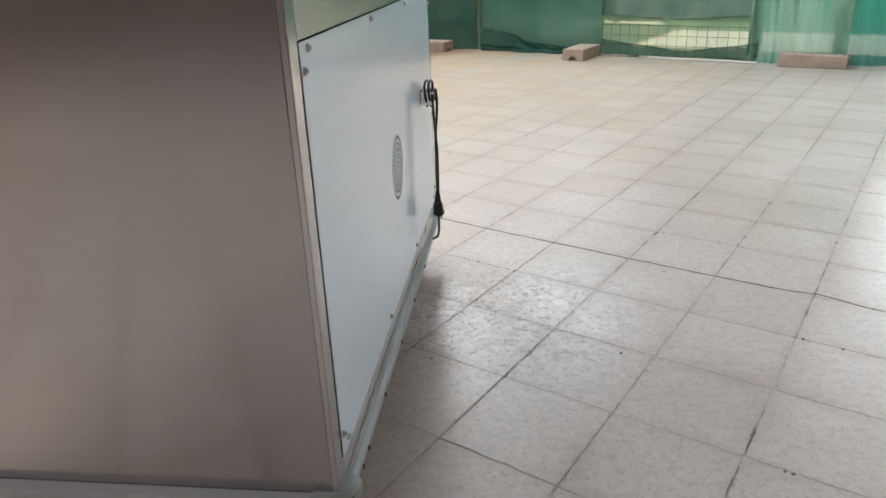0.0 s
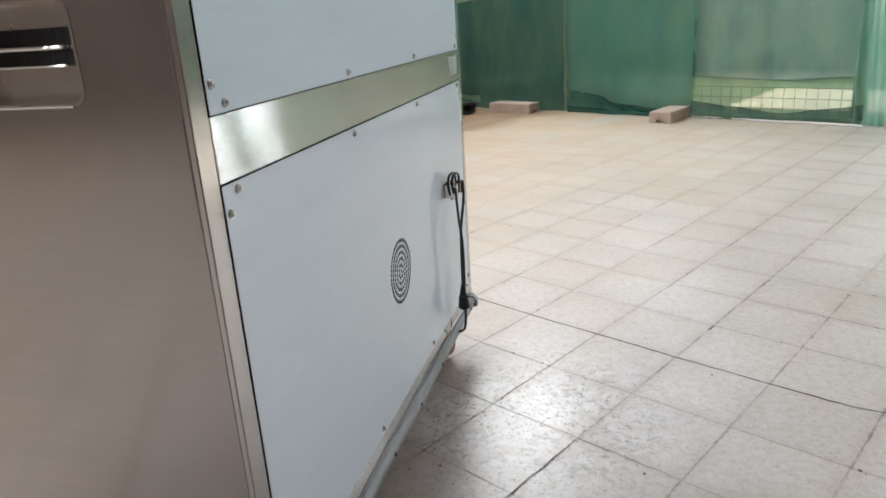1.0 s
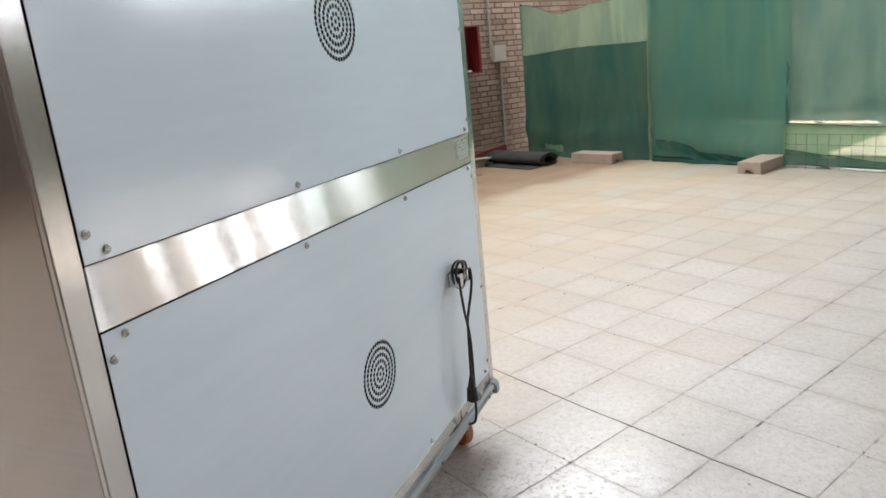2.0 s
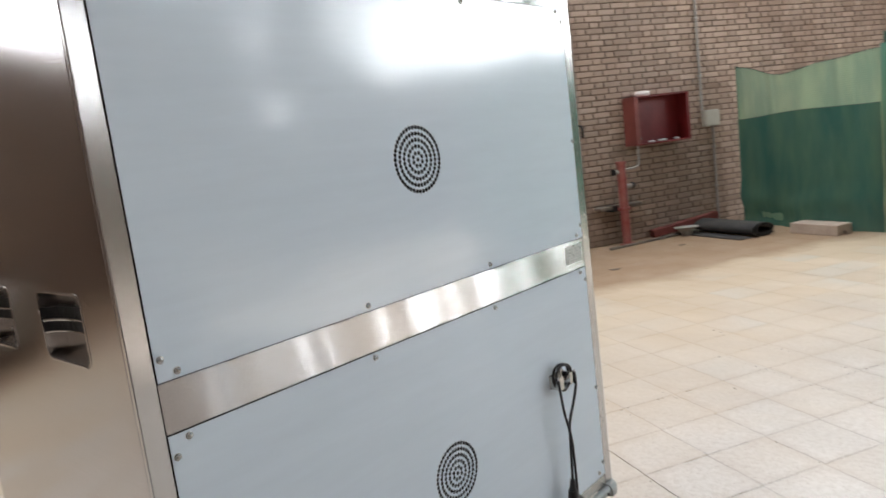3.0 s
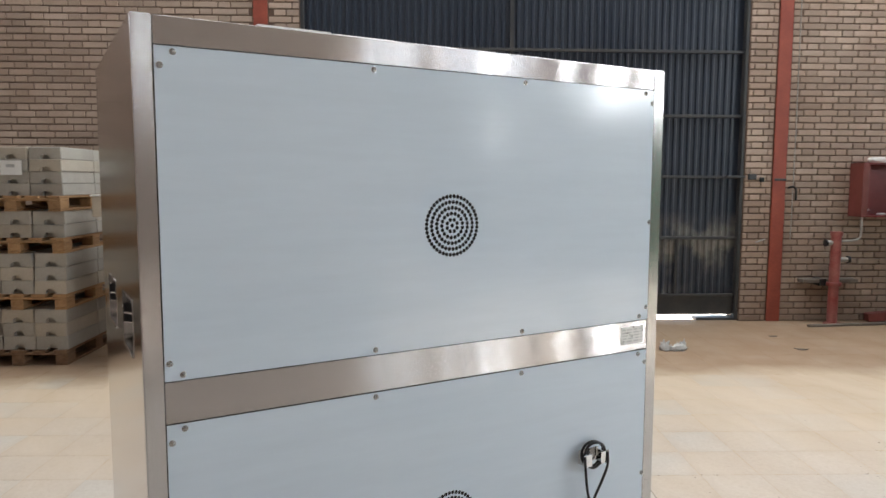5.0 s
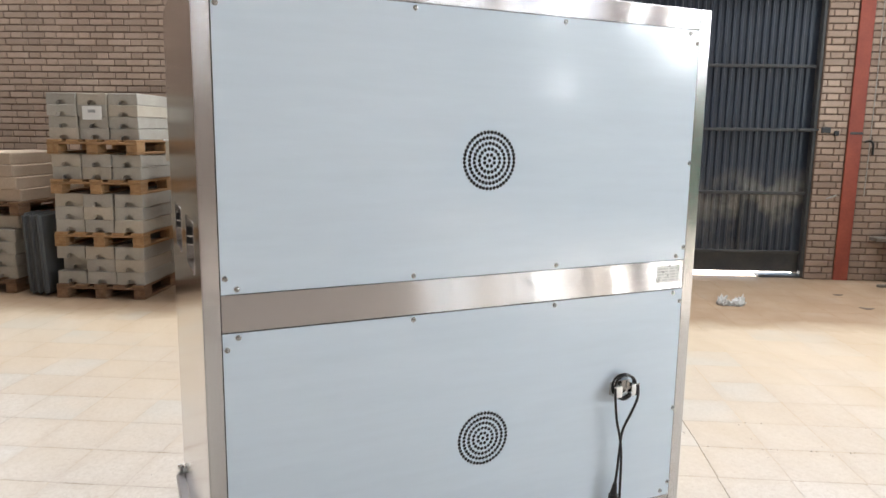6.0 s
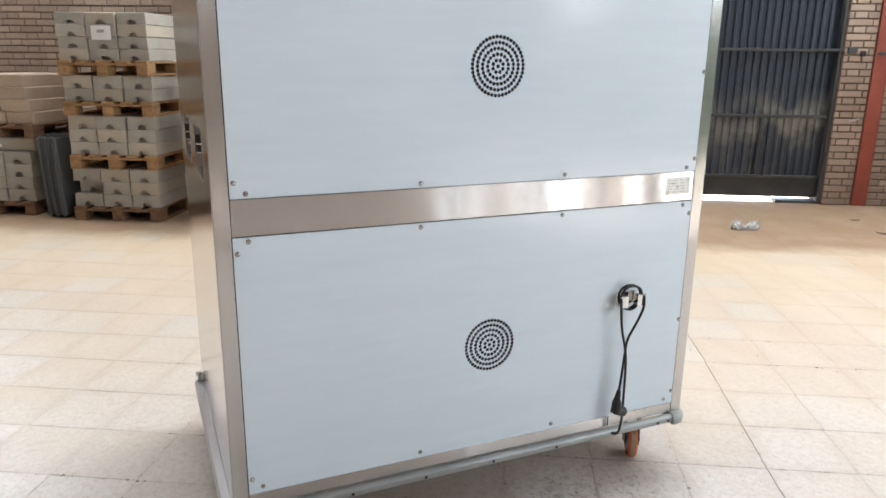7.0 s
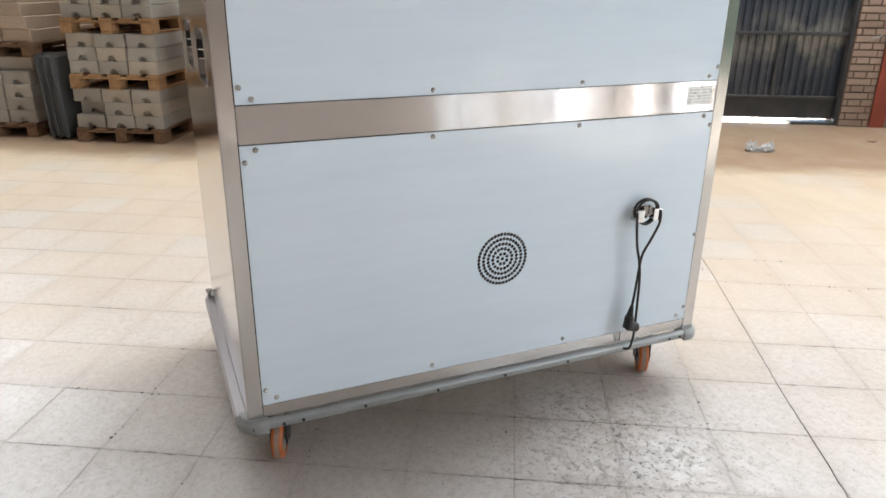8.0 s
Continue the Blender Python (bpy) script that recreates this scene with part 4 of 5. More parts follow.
for i, (z, rows_, top_) in enumerate(level3):
    copy_thing(model if i == 0 else warm, at(P3X, P3Y, z, rnd.uniform(-0.6, 0.6)))
    h = (top_ - z - PALLET_H) / rows_
    for r in range(rows_):
        for c in range(3):
            for deep in range(2):
                b_ = block(P3X - 0.03 + rnd.uniform(-0.015, 0.012) - deep * 0.585, P3Y - 0.268 + c * 0.268, z + PALLET_H + 0.0005 + r * h, rnd.uniform(-0.8, 0.8), BLOCK_SHADED, "cast block with a notched foot, coloured dark brown for shade")
                b_.scale = (1, 1, h / 0.1125)
crate = empty("long_crate", at(P3X - 0.12, P3Y, 1.2255), "long buff box lying across the stacked blocks", "box")
part("body", boxes((-0.55, 0, -0.70, 0.36, 0, 0.165), bevel=0.006), BLOCK_WARM, crate)
part("lid", boxes((-0.56, 0.01, -0.71, 0.37, 0.166, 0.178), bevel=0.003), PAPER, crate, "white sheet laid over the top")

# dark folded plastic panels leaning between the stacks
for k in range(3):
    bm = bmesh.new()
    box(bm, -0.34, 0, -0.028, 0.028, 0, 0.73, bevel=0.022, seg=3)
    p_ = lone("plastic_panel", bm, SLATE, at(-4.34 + 0.01 * k, -3.30 + k * 0.067, 0.012) @ pose(0, 0, 0, 2.0, 0, 8 - k * 4), "dark grey moulded plastic panel standing on edge", "panel", "leaning panels", smooth=True)
    part("stiffening_rib", boxes((-0.02, 0.006, -0.006, 0.006, 0.06, 0.67), bevel=0.005), SLATE, p_)
lone("sack", boxes((-0.22, 0, -0.14, 0.16, 0, 0.115), bevel=0.05, seg=3), PAPER, at(P2X + 0.12, P2Y - 0.02, PALLET_H + 0.4535), "white sack on the stacked blocks", "sack", smooth=True)

# blocks that weigh the net down
for x, y, turn in ((-2.345, 6.37, -88), (-4.06, 6.62, 3), (0.17, 6.80, 2)):
    ob = new("cast_block", BLOCK_PINK_MESH)
    ob.matrix_world = at(x, y, 0.0, turn)
    tagged(ob, "dusty cast block holding the net down on the floor", "block", "net weights")


# ---- clutter in the corner ----
roll = empty("rubber_mat_roll", at(-5.25, 6.22, 0.0, 0), "flattened roll of black rubber matting on the floor", "mat")
bm = bmesh.new()
turns, steps = 1.9, 70
outer, inner = [], []
for i in range(steps + 1):
    a = turns * 2 * math.pi * i / steps
    rr = 0.055 + 0.055 * i / steps
    for lst, q in ((outer, rr), (inner, rr - 0.012)):
        lst.append((q * 1.75 * math.cos(a), max(0.0, 0.085 + q * 0.78 * math.sin(a))))
loop = outer + inner[::-1]
va = [bm.verts.new((-0.45, a, b_)) for a, b_ in loop]
vb = [bm.verts.new((0.50, a, b_)) for a, b_ in loop]
n_ = len(loop)
for i in range(n_):
    bm.faces.new((va[i], va[(i + 1) % n_], vb[(i + 1) % n_], vb[i]))
for i in range(steps):
    for v_ in (va, vb):
        bm.faces.new((v_[i], v_[i + 1], v_[n_ - 2 - i], v_[n_ - 1 - i]))
part("rolled_mat", bm, RUBBER, roll, smooth=True)
part("loose_flap", boxes((-0.42, 0.48, -0.34, -0.16, 0.0, 0.014), bevel=0.004), RUBBER, roll)
lone("broken_tile", boxes((-0.12, 0.12, -0.09, 0.09, 0, 0.035), bevel=0.008), BLOCK, at(-5.72, 6.05, 0.0, 25), "broken pale tile lying by the wall", "rubble", "rubble")
lone("broken_tile", boxes((-0.10, 0.10, -0.12, 0.12, 0, 0.05), bevel=0.012), BLOCK_PINK, at(-5.55, 6.50, 0.0, -35), "broken block lying by the wall", "rubble", "rubble")
bm = bmesh.new()
rings = []                                      # a wide thin brim over a narrow body
for r_, z in ((0.06, 0.001), (0.075, 0.06), (0.14, 0.098), (0.147, 0.106), (0.135, 0.104), (0.066, 0.068), (0.05, 0.01)):
    rings.append([bm.verts.new((r_ * (1 + 0.07 * math.sin(2 * a)) * math.cos(a), r_ * math.sin(a), z + 0.05 * r_ * math.cos(a))) for a in (math.tau * k / 20 for k in range(20))])
for p, q in zip(rings, rings[1:]):
    for k in range(20):
        bm.faces.new((p[k], p[(k + 1) % 20], q[(k + 1) % 20], q[k]))
bm.faces.new(rings[-1])
part("bowl", bm, GREY_PIPE, empty("metal_dish", at(-5.62, 5.88, 0.0), "dented grey metal dish on the floor", "dish"), smooth=True)
lone("red_plank", boxes((-0.05, 0.05, -0.48, 0.48, 0, 0.09), bevel=0.004), RED_SOFT, at(WALL + 0.10, 6.05, 0.055, -4) @ pose(0, 0, 0, 6.4, 0, 0), "faded red plank lying along the wall", "plank")
lone("dark_batten", boxes((-0.025, 0.025, -0.56, 0.56, 0, 0.026), bevel=0.004), WOOD_GREY, at(WALL + 0.28, 5.32, 0.0, 6), "dark wooden batten on the floor by the standpipe", "batten")
bm = bmesh.new()
for k, (px, py, wide, tall) in enumerate(((0.0, -0.075, 0.045, 0.055), (0.02, -0.02, 0.03, 0.022), (0.01, 0.045, 0.05, 0.042), (-0.02, 0.10, 0.03, 0.06))):
    r_ = bmesh.ops.create_icosphere(bm, subdivisions=3, radius=1.0)
    for v in r_["verts"]:
        q = noise.noise(v.co * 2.6 + Vector((k * 5, 0, 0))) + 0.5 * noise.noise(v.co * 7 + Vector((k, 3, 0)))
        v.co = Vector((px + v.co.x * wide * (1 + q), py + v.co.y * wide * (1 + q), max(0, (v.co.z + 0.35) * tall * (0.7 + 1.1 * q))))
lone("crumpled_film", bm, FILM, at(-4.66, 2.96, 0.001), "crumpled scraps of clear film on the floor", "litter")


for x, y, turn, long_, wide in ((-4.63, 4.13, 70, 0.060, 0.026), (-5.17, 4.15, 95, 0.05, 0.018), (-5.12, 5.38, 85, 0.055, 0.016)):
    bm = bmesh.new()                            # a curled flake with a torn outline
    rim_lo, rim_hi = [], []
    for k in range(12):
        a = math.tau * k / 12
        q = 1 + 0.35 * noise.noise(Vector((3 * math.cos(a), 3 * math.sin(a), x)))
        px, py = long_ * q * math.cos(a), wide * q * math.sin(a)
        rim_lo.append(bm.verts.new((px, py, 0.001 + 2.5 * px * px)))
        rim_hi.append(bm.verts.new((px, py, 0.005 + 2.5 * px * px)))
    bm.faces.new(rim_lo[::-1]), bm.faces.new(rim_hi)
    for k in range(12):
        bm.faces.new((rim_lo[k], rim_lo[(k + 1) % 12], rim_hi[(k + 1) % 12], rim_hi[k]))
    lone("scrap", bm, WOOD_GREY, at(x, y, 0.0, turn), "dark torn scrap lying on the dusty tiles", "litter", "floor scraps")


# ---- the wheeled steel cabinet ----
CW, CD, CZ0, CZ1 = 1.572, 0.93, 0.199, 1.877       # width, depth, underside, top
POST = 0.043
VENTS = ((0.783, 1.407), (0.783, 0.580))


def vent_holes():
    """Ring by ring, the holes of one round vent: offsets across and up."""
    for r, count in ((0.0, 1), (0.0165, 8), (0.0325, 17), (0.048, 26), (0.0635, 35), (0.079, 44)):
        for k in range(count):
            a = 2 * math.pi * (k + 0.5) / count
            yield r * math.cos(a), r * math.sin(a)


def rounded_rect(bm, x0, x1, z0, z1, y0, y1, r, seg=5):
    """A closed prism along y with rounded corners."""
    out = []
    for cx, cz, a0 in ((x1 - r, z1 - r, 0), (x0 + r, z1 - r, 90), (x0 + r, z0 + r, 180), (x1 - r, z0 + r, 270)):
        for k in range(seg + 1):
            a = radians(a0 + 90 * k / seg)
            out.append((cx + r * math.cos(a), cz + r * math.sin(a)))
    va = [bm.verts.new((a, y0, b_)) for a, b_ in out]
    vb = [bm.verts.new((a, y1, b_)) for a, b_ in out]
    bm.faces.new(va), bm.faces.new(vb[::-1])
    for k in range(len(out)):
        bm.faces.new((va[k], vb[k], vb[(k + 1) % len(out)], va[(k + 1) % len(out)]))
    return bm


def screw_mesh():
    bm = bmesh.new()
    rod(bm, (0, 0, 0), (0.0012, 0, 0), 0.0072, 14)
    rod(bm, (0.0012, 0, 0), (0.0048, 0, 0), 0.0058, 8, 0.0052)
    rod(bm, (0.0048, 0, 0), (0.0068, 0, 0), 0.0050, 12, 0.0022)
    return mesh_of("screw", bm, SCREW, True)


def caster(parent, x, y, turn):
    c = part("caster", boxes((-0.045, 0.045, -0.04, 0.04, 0.190, 0.1985), bevel=0.002), SCREW, parent, "swivel caster with an orange tyre")
    c.location, c.rotation_euler = (x, y, 0), (0, 0, radians(turn))
    bm = boxes((-0.03, 0.035, -0.026, -0.022, 0.05, 0.176), (-0.03, 0.035, 0.022, 0.026, 0.05, 0.176), (-0.03, 0.035, -0.026, 0.026, 0.172, 0.1895), bevel=0.001)
    part("fork", bm, BLACK, c)
    bm = bmesh.new()
    prof = [(0.044, -0.017), (0.058, -0.0165), (0.0625, -0.010), (0.0628, 0.010), (0.058, 0.0165), (0.044, 0.017)]
    seg = 36
    rings = [[bm.verts.new((a * math.cos(2 * math.pi * k / seg) + 0.012, b_, a * math.sin(2 * math.pi * k / seg) + 0.0628)) for k in range(seg)] for a, b_ in prof]
    for p, q in zip(rings, rings[1:] + rings[:1]):
        for k in range(seg):
            bm.faces.new((p[k], p[(k + 1) % seg], q[(k + 1) % seg], q[k]))
    part("tyre", bm, ORANGE, c, "orange polyurethane tyre", smooth=True)
    bm = bmesh.new()
    for r_, y_ in ((0.0632, -0.0075), (0.0632, 0.0075), (0.060, 0.0075), (0.060, -0.0075)):
        for k in range(seg):
            bm.verts.new((r_ * math.cos(2 * math.pi * k / seg) + 0.012, y_, r_ * math.sin(2 * math.pi * k / seg) + 0.0632))
    bm.verts.ensure_lookup_table()
    for q in range(4):
        for k in range(seg):
            bm.faces.new([bm.verts[(q * seg + k)], bm.verts[q * seg + (k + 1) % seg], bm.verts[((q + 1) % 4) * seg + (k + 1) % seg], bm.verts[((q + 1) % 4) * seg + k]])
    part("tread_band", bm, TREAD, c, "dusty grey worn tread", smooth=True)
    part("hub", rod(bmesh.new(), (0.012, -0.014, 0.0628), (0.012, 0.014, 0.0628), 0.0435, 24), BUMPER, c)
    part("axle", rod(bmesh.new(), (0.012, -0.032, 0.0628), (0.012, 0.032, 0.0628), 0.007, 10), SCREW, c)
    return c


def cabinet():
    c = empty("warming_cabinet", Matrix(), "brushed steel warming cabinet on orange casters with pale blue-grey back panels", "cabinet")
    # shell
    side = boxes((-CD, -0.0118, 0.0, 0.016, CZ0, CZ1), bevel=0.0012, seg=1)
    cutter = bmesh.new()
    for cx in (-0.262, -0.648):
        rounded_rect(cutter, cx - 0.110, cx + 0.110, 1.103, 1.246, -0.05, 0.05, 0.022)
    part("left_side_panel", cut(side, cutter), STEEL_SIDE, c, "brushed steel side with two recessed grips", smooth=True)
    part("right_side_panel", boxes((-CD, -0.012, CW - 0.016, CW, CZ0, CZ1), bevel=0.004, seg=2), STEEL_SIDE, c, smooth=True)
    part("front", boxes((-CD - 0.02, -CD - 0.001, 0.004, CW - 0.004, CZ0 + 0.02, CZ1 - 0.02), bevel=0.004), STEEL_V, c)
    part("top_sheet", boxes((-CD, -0.012, 0.017, CW - 0.017, CZ1 - 0.016, CZ1 - 0.001), bevel=0.002), STEEL_H, c)
    part("underside", boxes((-CD, -0.012, 0.017, CW - 0.017, CZ0, CZ0 + 0.02)), STEEL_H, c)
    # black sheet added for the unlit inside
    part("inner_lining", boxes((-0.09, -0.08, 0.02, CW - 0.02, CZ0 + 0.03, CZ1 - 0.03)), DARK, c)
    # back frame
    for y0, y1 in ((0.0, POST), (CW - POST - 0.003, CW)):
        part("corner_post", boxes((-0.0115, 0.0, y0, y1 - 0.0008, CZ0 + 0.004, CZ1), bevel=0.0022, seg=2), STEEL_V, c, smooth=True)
    for z0, z1 in ((1.813, CZ1), (0.981, 1.080), (CZ0 + 0.004, 0.2445)):
        part("cross_strip", boxes((-0.0115, 0.0, POST + 0.0006, CW - POST - 0.0045, z0 + 0.0015, z1 - 0.0015), bevel=0.0012), STEEL_H, c)
    part("strip_joint", boxes((0.0003, 0.001, 1.251, 1.254, 0.206, 0.242)), DARK, c)
    # back panels
    screw = screw_mesh()
    for name, z0, z1, vent in (("upper_back_panel", 1.0805, 1.8125, VENTS[0]), ("lower_back_panel", 0.245, 0.9805, VENTS[1])):
        bm = boxes((0.0006, 0.0016, POST + 0.0012, CW - POST - 0.0047, z0, z1))
        cutter = bmesh.new()
        for a, b_ in vent_holes():
            p, r = (vent[0] + a, vent[1] + b_), 0.0057
            bmesh.ops.create_cone(cutter, cap_ends=True, segments=9, radius1=r, radius2=r, depth=0.05, matrix=Matrix.Translation((0, p[0], p[1])) @ Matrix.Rotation(radians(90), 4, "Y"))
        pn = part(name, cut(bm, cutter), PANEL, c, "pale blue-grey sheet with a round pattern of vent holes")
        # black disc close behind the holes, standing in for the shade inside
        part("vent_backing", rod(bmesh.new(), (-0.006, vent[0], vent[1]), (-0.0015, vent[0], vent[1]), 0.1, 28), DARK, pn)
        lo, hi = z0 + (0.0125 if z0 > 1 else 0.0185), z1 - 0.0115
        spots = [(y, z) for z in (lo, hi) for y in (0.083, 0.555, 1.020, 1.487)]
        spots += [(y, z) for y in (0.055, 1.517) for z in (lo + 0.028, hi - 0.030)]
        for y, z in spots:
            s = part("screw", screw, SCREW, pn)
            s.location = (0.0016, y, z)
        m_ = part("screw", screw, SCREW, pn)
        m_.location = (0.0016, 1.519, (z0 + z1) / 2 - 0.05)
    # rating plate
    plate = part("rating_plate", boxes((0.0002, 0.0011, 1.412, 1.508, 1.006, 1.063)), LABEL, c, "small printed rating plate")
    rl = random.Random(3)
    for k in range(5):
        z = 1.0125 + k * 0.0095
        a = 1.4175
        while a < 1.498:
            w = rl.choice((0.012, 0.018, 0.024))
            part("print_line", boxes((0.0012, 0.0015, a, min(a + w, 1.503), z, z + 0.0042)), INK, plate)
            a += w + 0.006
    # recessed grips
    for cx in (-0.262, -0.648):
        g = part("recessed_grip", cut(rounded_rect(bmesh.new(), cx - 0.1095, cx + 0.1095, 1.1035, 1.2455, -0.001, 0.046, 0.0215), rounded_rect(bmesh.new(), cx - 0.1055, cx + 0.1055, 1.1075, 1.2415, -0.02, 0.042, 0.018)), CUP, c, "polished recessed cup grip", smooth=True)
        arc = [(0.1045 * math.cos(a), 0.001 + 0.033 * math.sin(a)) for a in (math.pi * k / 16 for k in range(17))]
        ring = [(cx + p, q) for p, q in arc]
        bm = bmesh.new()                    # bar hollowed towards the fingers
        low, top, back_l, back_t = ([bm.verts.new((p, q if front else 0.0415, z)) for p, q in ring] for front, z in ((True, 1.157), (True, 1.207), (False, 1.157), (False, 1.207)))
        for k in range(16):
            for a, c_ in ((low, top), (top, back_t), (back_t, back_l), (back_l, low)):
                bm.faces.new((a[k], a[k + 1], c_[k + 1], c_[k]))
        for k in (0, 16):
            bm.faces.new((low[k], top[k], back_t[k], back_l[k]))
        part("grip_bar", bm, GRIP, g, "hollowed black grip bar")
        for z, r_ in ((1.181, 0.0034), (1.1565, 0.0018)):
            part("grip_trim", tube(bmesh.new(), [(p, q - 0.0035, z) for p, q in ring[1:-1]], r_, 8), CHROME, g, "bright steel lip along the bar", smooth=True)
        part("cup_lip", rod(bmesh.new(), (cx - 0.088, -0.0008, 1.1045), (cx + 0.088, -0.0008, 1.1045), 0.0028, 8), CHROME, g, smooth=True)
    # bumper rail and corners
    z0, z1, out = 0.175, 0.202, 0.022

    def rail(a, d, length, out, flat, mat):
        """A bumper rail with a flat top and a chamfered outer edge, from a along d."""
        bm = bmesh.new()
        prof = [(0.0015, z1), (flat, z1), (out - 0.003, z1 - 0.004), (out, z1 - 0.009), (out, z0 + 0.004), (out - 0.003, z0), (0.0015, z0)]
        o = Vector((d[1], -d[0], 0))
        ends = [[bm.verts.new(Vector(a) + Vector(d) * t + o * u + Vector((0, 0, z))) for u, z in prof] for t in (0, length)]
        bm.faces.new(ends[0]), bm.faces.new(ends[1][::-1])
        for k in range(len(prof)):
            bm.faces.new((ends[0][k], ends[1][k], ends[1][(k + 1) % len(prof)], ends[0][(k + 1) % len(prof)]))
        part("rail", bm, mat, c, "grey bumper rail")

    rail((0, 0.04, 0), (0, 1, 0), CW - 0.08, out, 0.012, ALU)
    rail((-CD - 0.02, CW - 0.04, 0), (0, -1, 0), CW - 0.08, out, 0.012, ALU)
    rail((-CD + 0.02, 0, 0), (1, 0, 0), CD - 0.06, 0.031, 0.025, RAIL_SIDE)
    rail((-0.04, CW, 0), (-1, 0, 0), CD - 0.06, 0.031, 0.025, RAIL_SIDE)
    for sx, sy in ((0, 0), (0, 1), (1, 0), (1, 1)):
        bm = bmesh.new()
        x, y = (-0.042 if sx == 0 else -CD - 0.02 + 0.042), (0.042 if sy == 0 else CW - 0.042)
        seg = 16
        ring = []
        for zz, k_ in ((z0 - 0.010, 0.062), (z0 - 0.006, 0.072), (z1 - 0.012, 0.072), (z1 + 0.003, 0.060)):
            ring.append([bm.verts.new((x + (1 if sx == 0 else -1) * k_ * math.cos(a), y + (-1 if sy == 0 else 1) * k_ * math.sin(a), zz)) for a in (radians(-8 + 106 * i / seg) for i in range(seg + 1))])
        for p, q in zip(ring, ring[1:]):
            for i in range(seg):
                bm.faces.new((p[i], p[i + 1], q[i + 1], q[i]))
        for p in (ring[0], ring[-1]):
            mid = bm.verts.new((x, y, p[0].co.z))
            for i in range(seg):
                bm.faces.new((mid, p[i], p[i + 1]))
        b1, b2 = [v for v in bm.verts if (v.co.xy - Vector((x, y))).length < 1e-6]
        for i in (0, seg):
            bm.faces.new((b1, ring[0][i], ring[1][i], ring[2][i], ring[3][i], b2))
        k = part("corner_bumper", bm, BUMPER, c, "grey plastic corner bumper", smooth=True)
        if sx == 1:
            part("bumper_bolt", rod(rod(bmesh.new(), (x, y - 0.055 if sy == 0 else y + 0.055, z1 + 0.004), (x, y - 0.055 if sy == 0 else y + 0.055, z1 + 0.026), 0.006, 10), (x, y - 0.055 if sy == 0 else y + 0.055, z1 + 0.022), (x, y - 0.055 if sy == 0 else y + 0.055, z1 + 0.032), 0.012, 12), SCREW, k)
    for y in (0.012, 0.095, 0.150, 0.335, 0.567, 0.800, 1.034, 1.267, 1.455, 1.500, 1.555):
        part("rail_bolt", rod(bmesh.new(), (out - 0.002, y, 0.185), (out + (0.003 if 0.05 < y < 1.53 else 0.001), y, 0.185), 0.005, 10), BLACK, c)
    for x, y, turn in ((-0.105, 0.100, -20), (-0.105, CW - 0.125, -30), (-CD + 0.1, 0.115, 20), (-CD + 0.1, CW - 0.115, -15)):
        caster(c, x, y, turn)
    # cord hook, part of the cabinet
    hook = part("cord_hook", boxes((0.002, 0.004, 1.245, 1.325, 0.648, 0.692), bevel=0.0008), CHROME, c, "bent steel cord hook")
    for y0 in (1.238, 1.306):
        part("hook_tab", boxes((0.006, 0.040, y0 + 0.006, y0 + 0.009, 0.650, 0.690), bevel=0.0008), CHROME, hook)
        part("hook_face", boxes((0.040, 0.043, y0 - 0.004, y0 + 0.028, 0.650, 0.690), bevel=0.0008), CHROME, hook)
    return c


cabinet()


def power_cord():
    p = empty("power_cord", pose(0.032, 1.280, 0.676), "black power cord coiled on its hook with the plug hanging", "power cord")
    bm = bmesh.new()
    for turn_ in range(2):
        pts = [(-0.012 + 0.012 * turn_ + 0.003 * math.sin(a * 2), 0.005 + 0.043 * math.cos(a) * (1 - 0.06 * turn_), 0.003 + 0.040 * math.sin(a)) for a in (2 * math.pi * k / 14 for k in range(15))]
        tube(bm, pts, 0.0042)
    part("coil", bm, BLACK, p, smooth=True)
    bm = tube(bmesh.new(), [(0.012, 0.046, 0.01), (0.014, 0.046, -0.03), (0.014, 0.026, -0.075), (0.012, -0.006, -0.135), (0.012, -0.014, -0.19), (0.012, -0.020, -0.27), (0.014, -0.028, -0.325)], 0.0042)
    part("plug_lead", bm, BLACK, p, smooth=True)
    bm = tube(bmesh.new(), [(0.010, -0.044, 0.01), (0.012, -0.041, -0.04), (0.014, -0.034, -0.10), (0.016, -0.019, -0.16), (0.016, -0.010, -0.22), (0.014, -0.006, -0.32), (0.012, -0.004, -0.40), (0.012, -0.008, -0.455), (0.006, -0.016, -0.482), (-0.02, -0.026, -0.488)], 0.0042)
    part("supply_lead", bm, BLACK, p, smooth=True)
    bm = bmesh.new()
    rod(bm, (0.014, -0.027, -0.315), (0.014, -0.032, -0.352), 0.0065, 12, 0.012)
    rod(bm, (0.014, -0.032, -0.352), (0.016, -0.034, -0.392), 0.0150, 16, 0.0195)
    rod(bm, (0.016, -0.036, -0.384), (0.016, -0.002, -0.398), 0.0175, 16, 0.0165)
    plug = part("plug", bm, BLACK, p, "moulded black angled plug", smooth=True)
    part("pin", rods(((0.010, -0.004, -0.396), (0.010, 0.012, -0.402)), ((0.022, -0.004, -0.396), (0.022, 0.012, -0.402)), r=0.0026), SCREW, plug)
    return p


power_cord()
lone("foam_sheet", boxes((-0.30, 0.0, 0.0, 0.19, 0, 0.020), (-0.28, -0.004, 0.193, 0.365, 0, 0.018), bevel=0.003), FOAM, pose(-0.08, 0.288, CZ1 + 0.0005), "white foam sheet lying on top of the cabinet", "foam sheet")


# ---- floor grit ----
TS = 0.317
LAT = ROOM @ pose(-0.059, 1.703, 0, 0, 0, -1.1)      # lattice of the tiles
inv_room = ROOM.inverted()
rg = random.Random(12)
bm = bmesh.new()
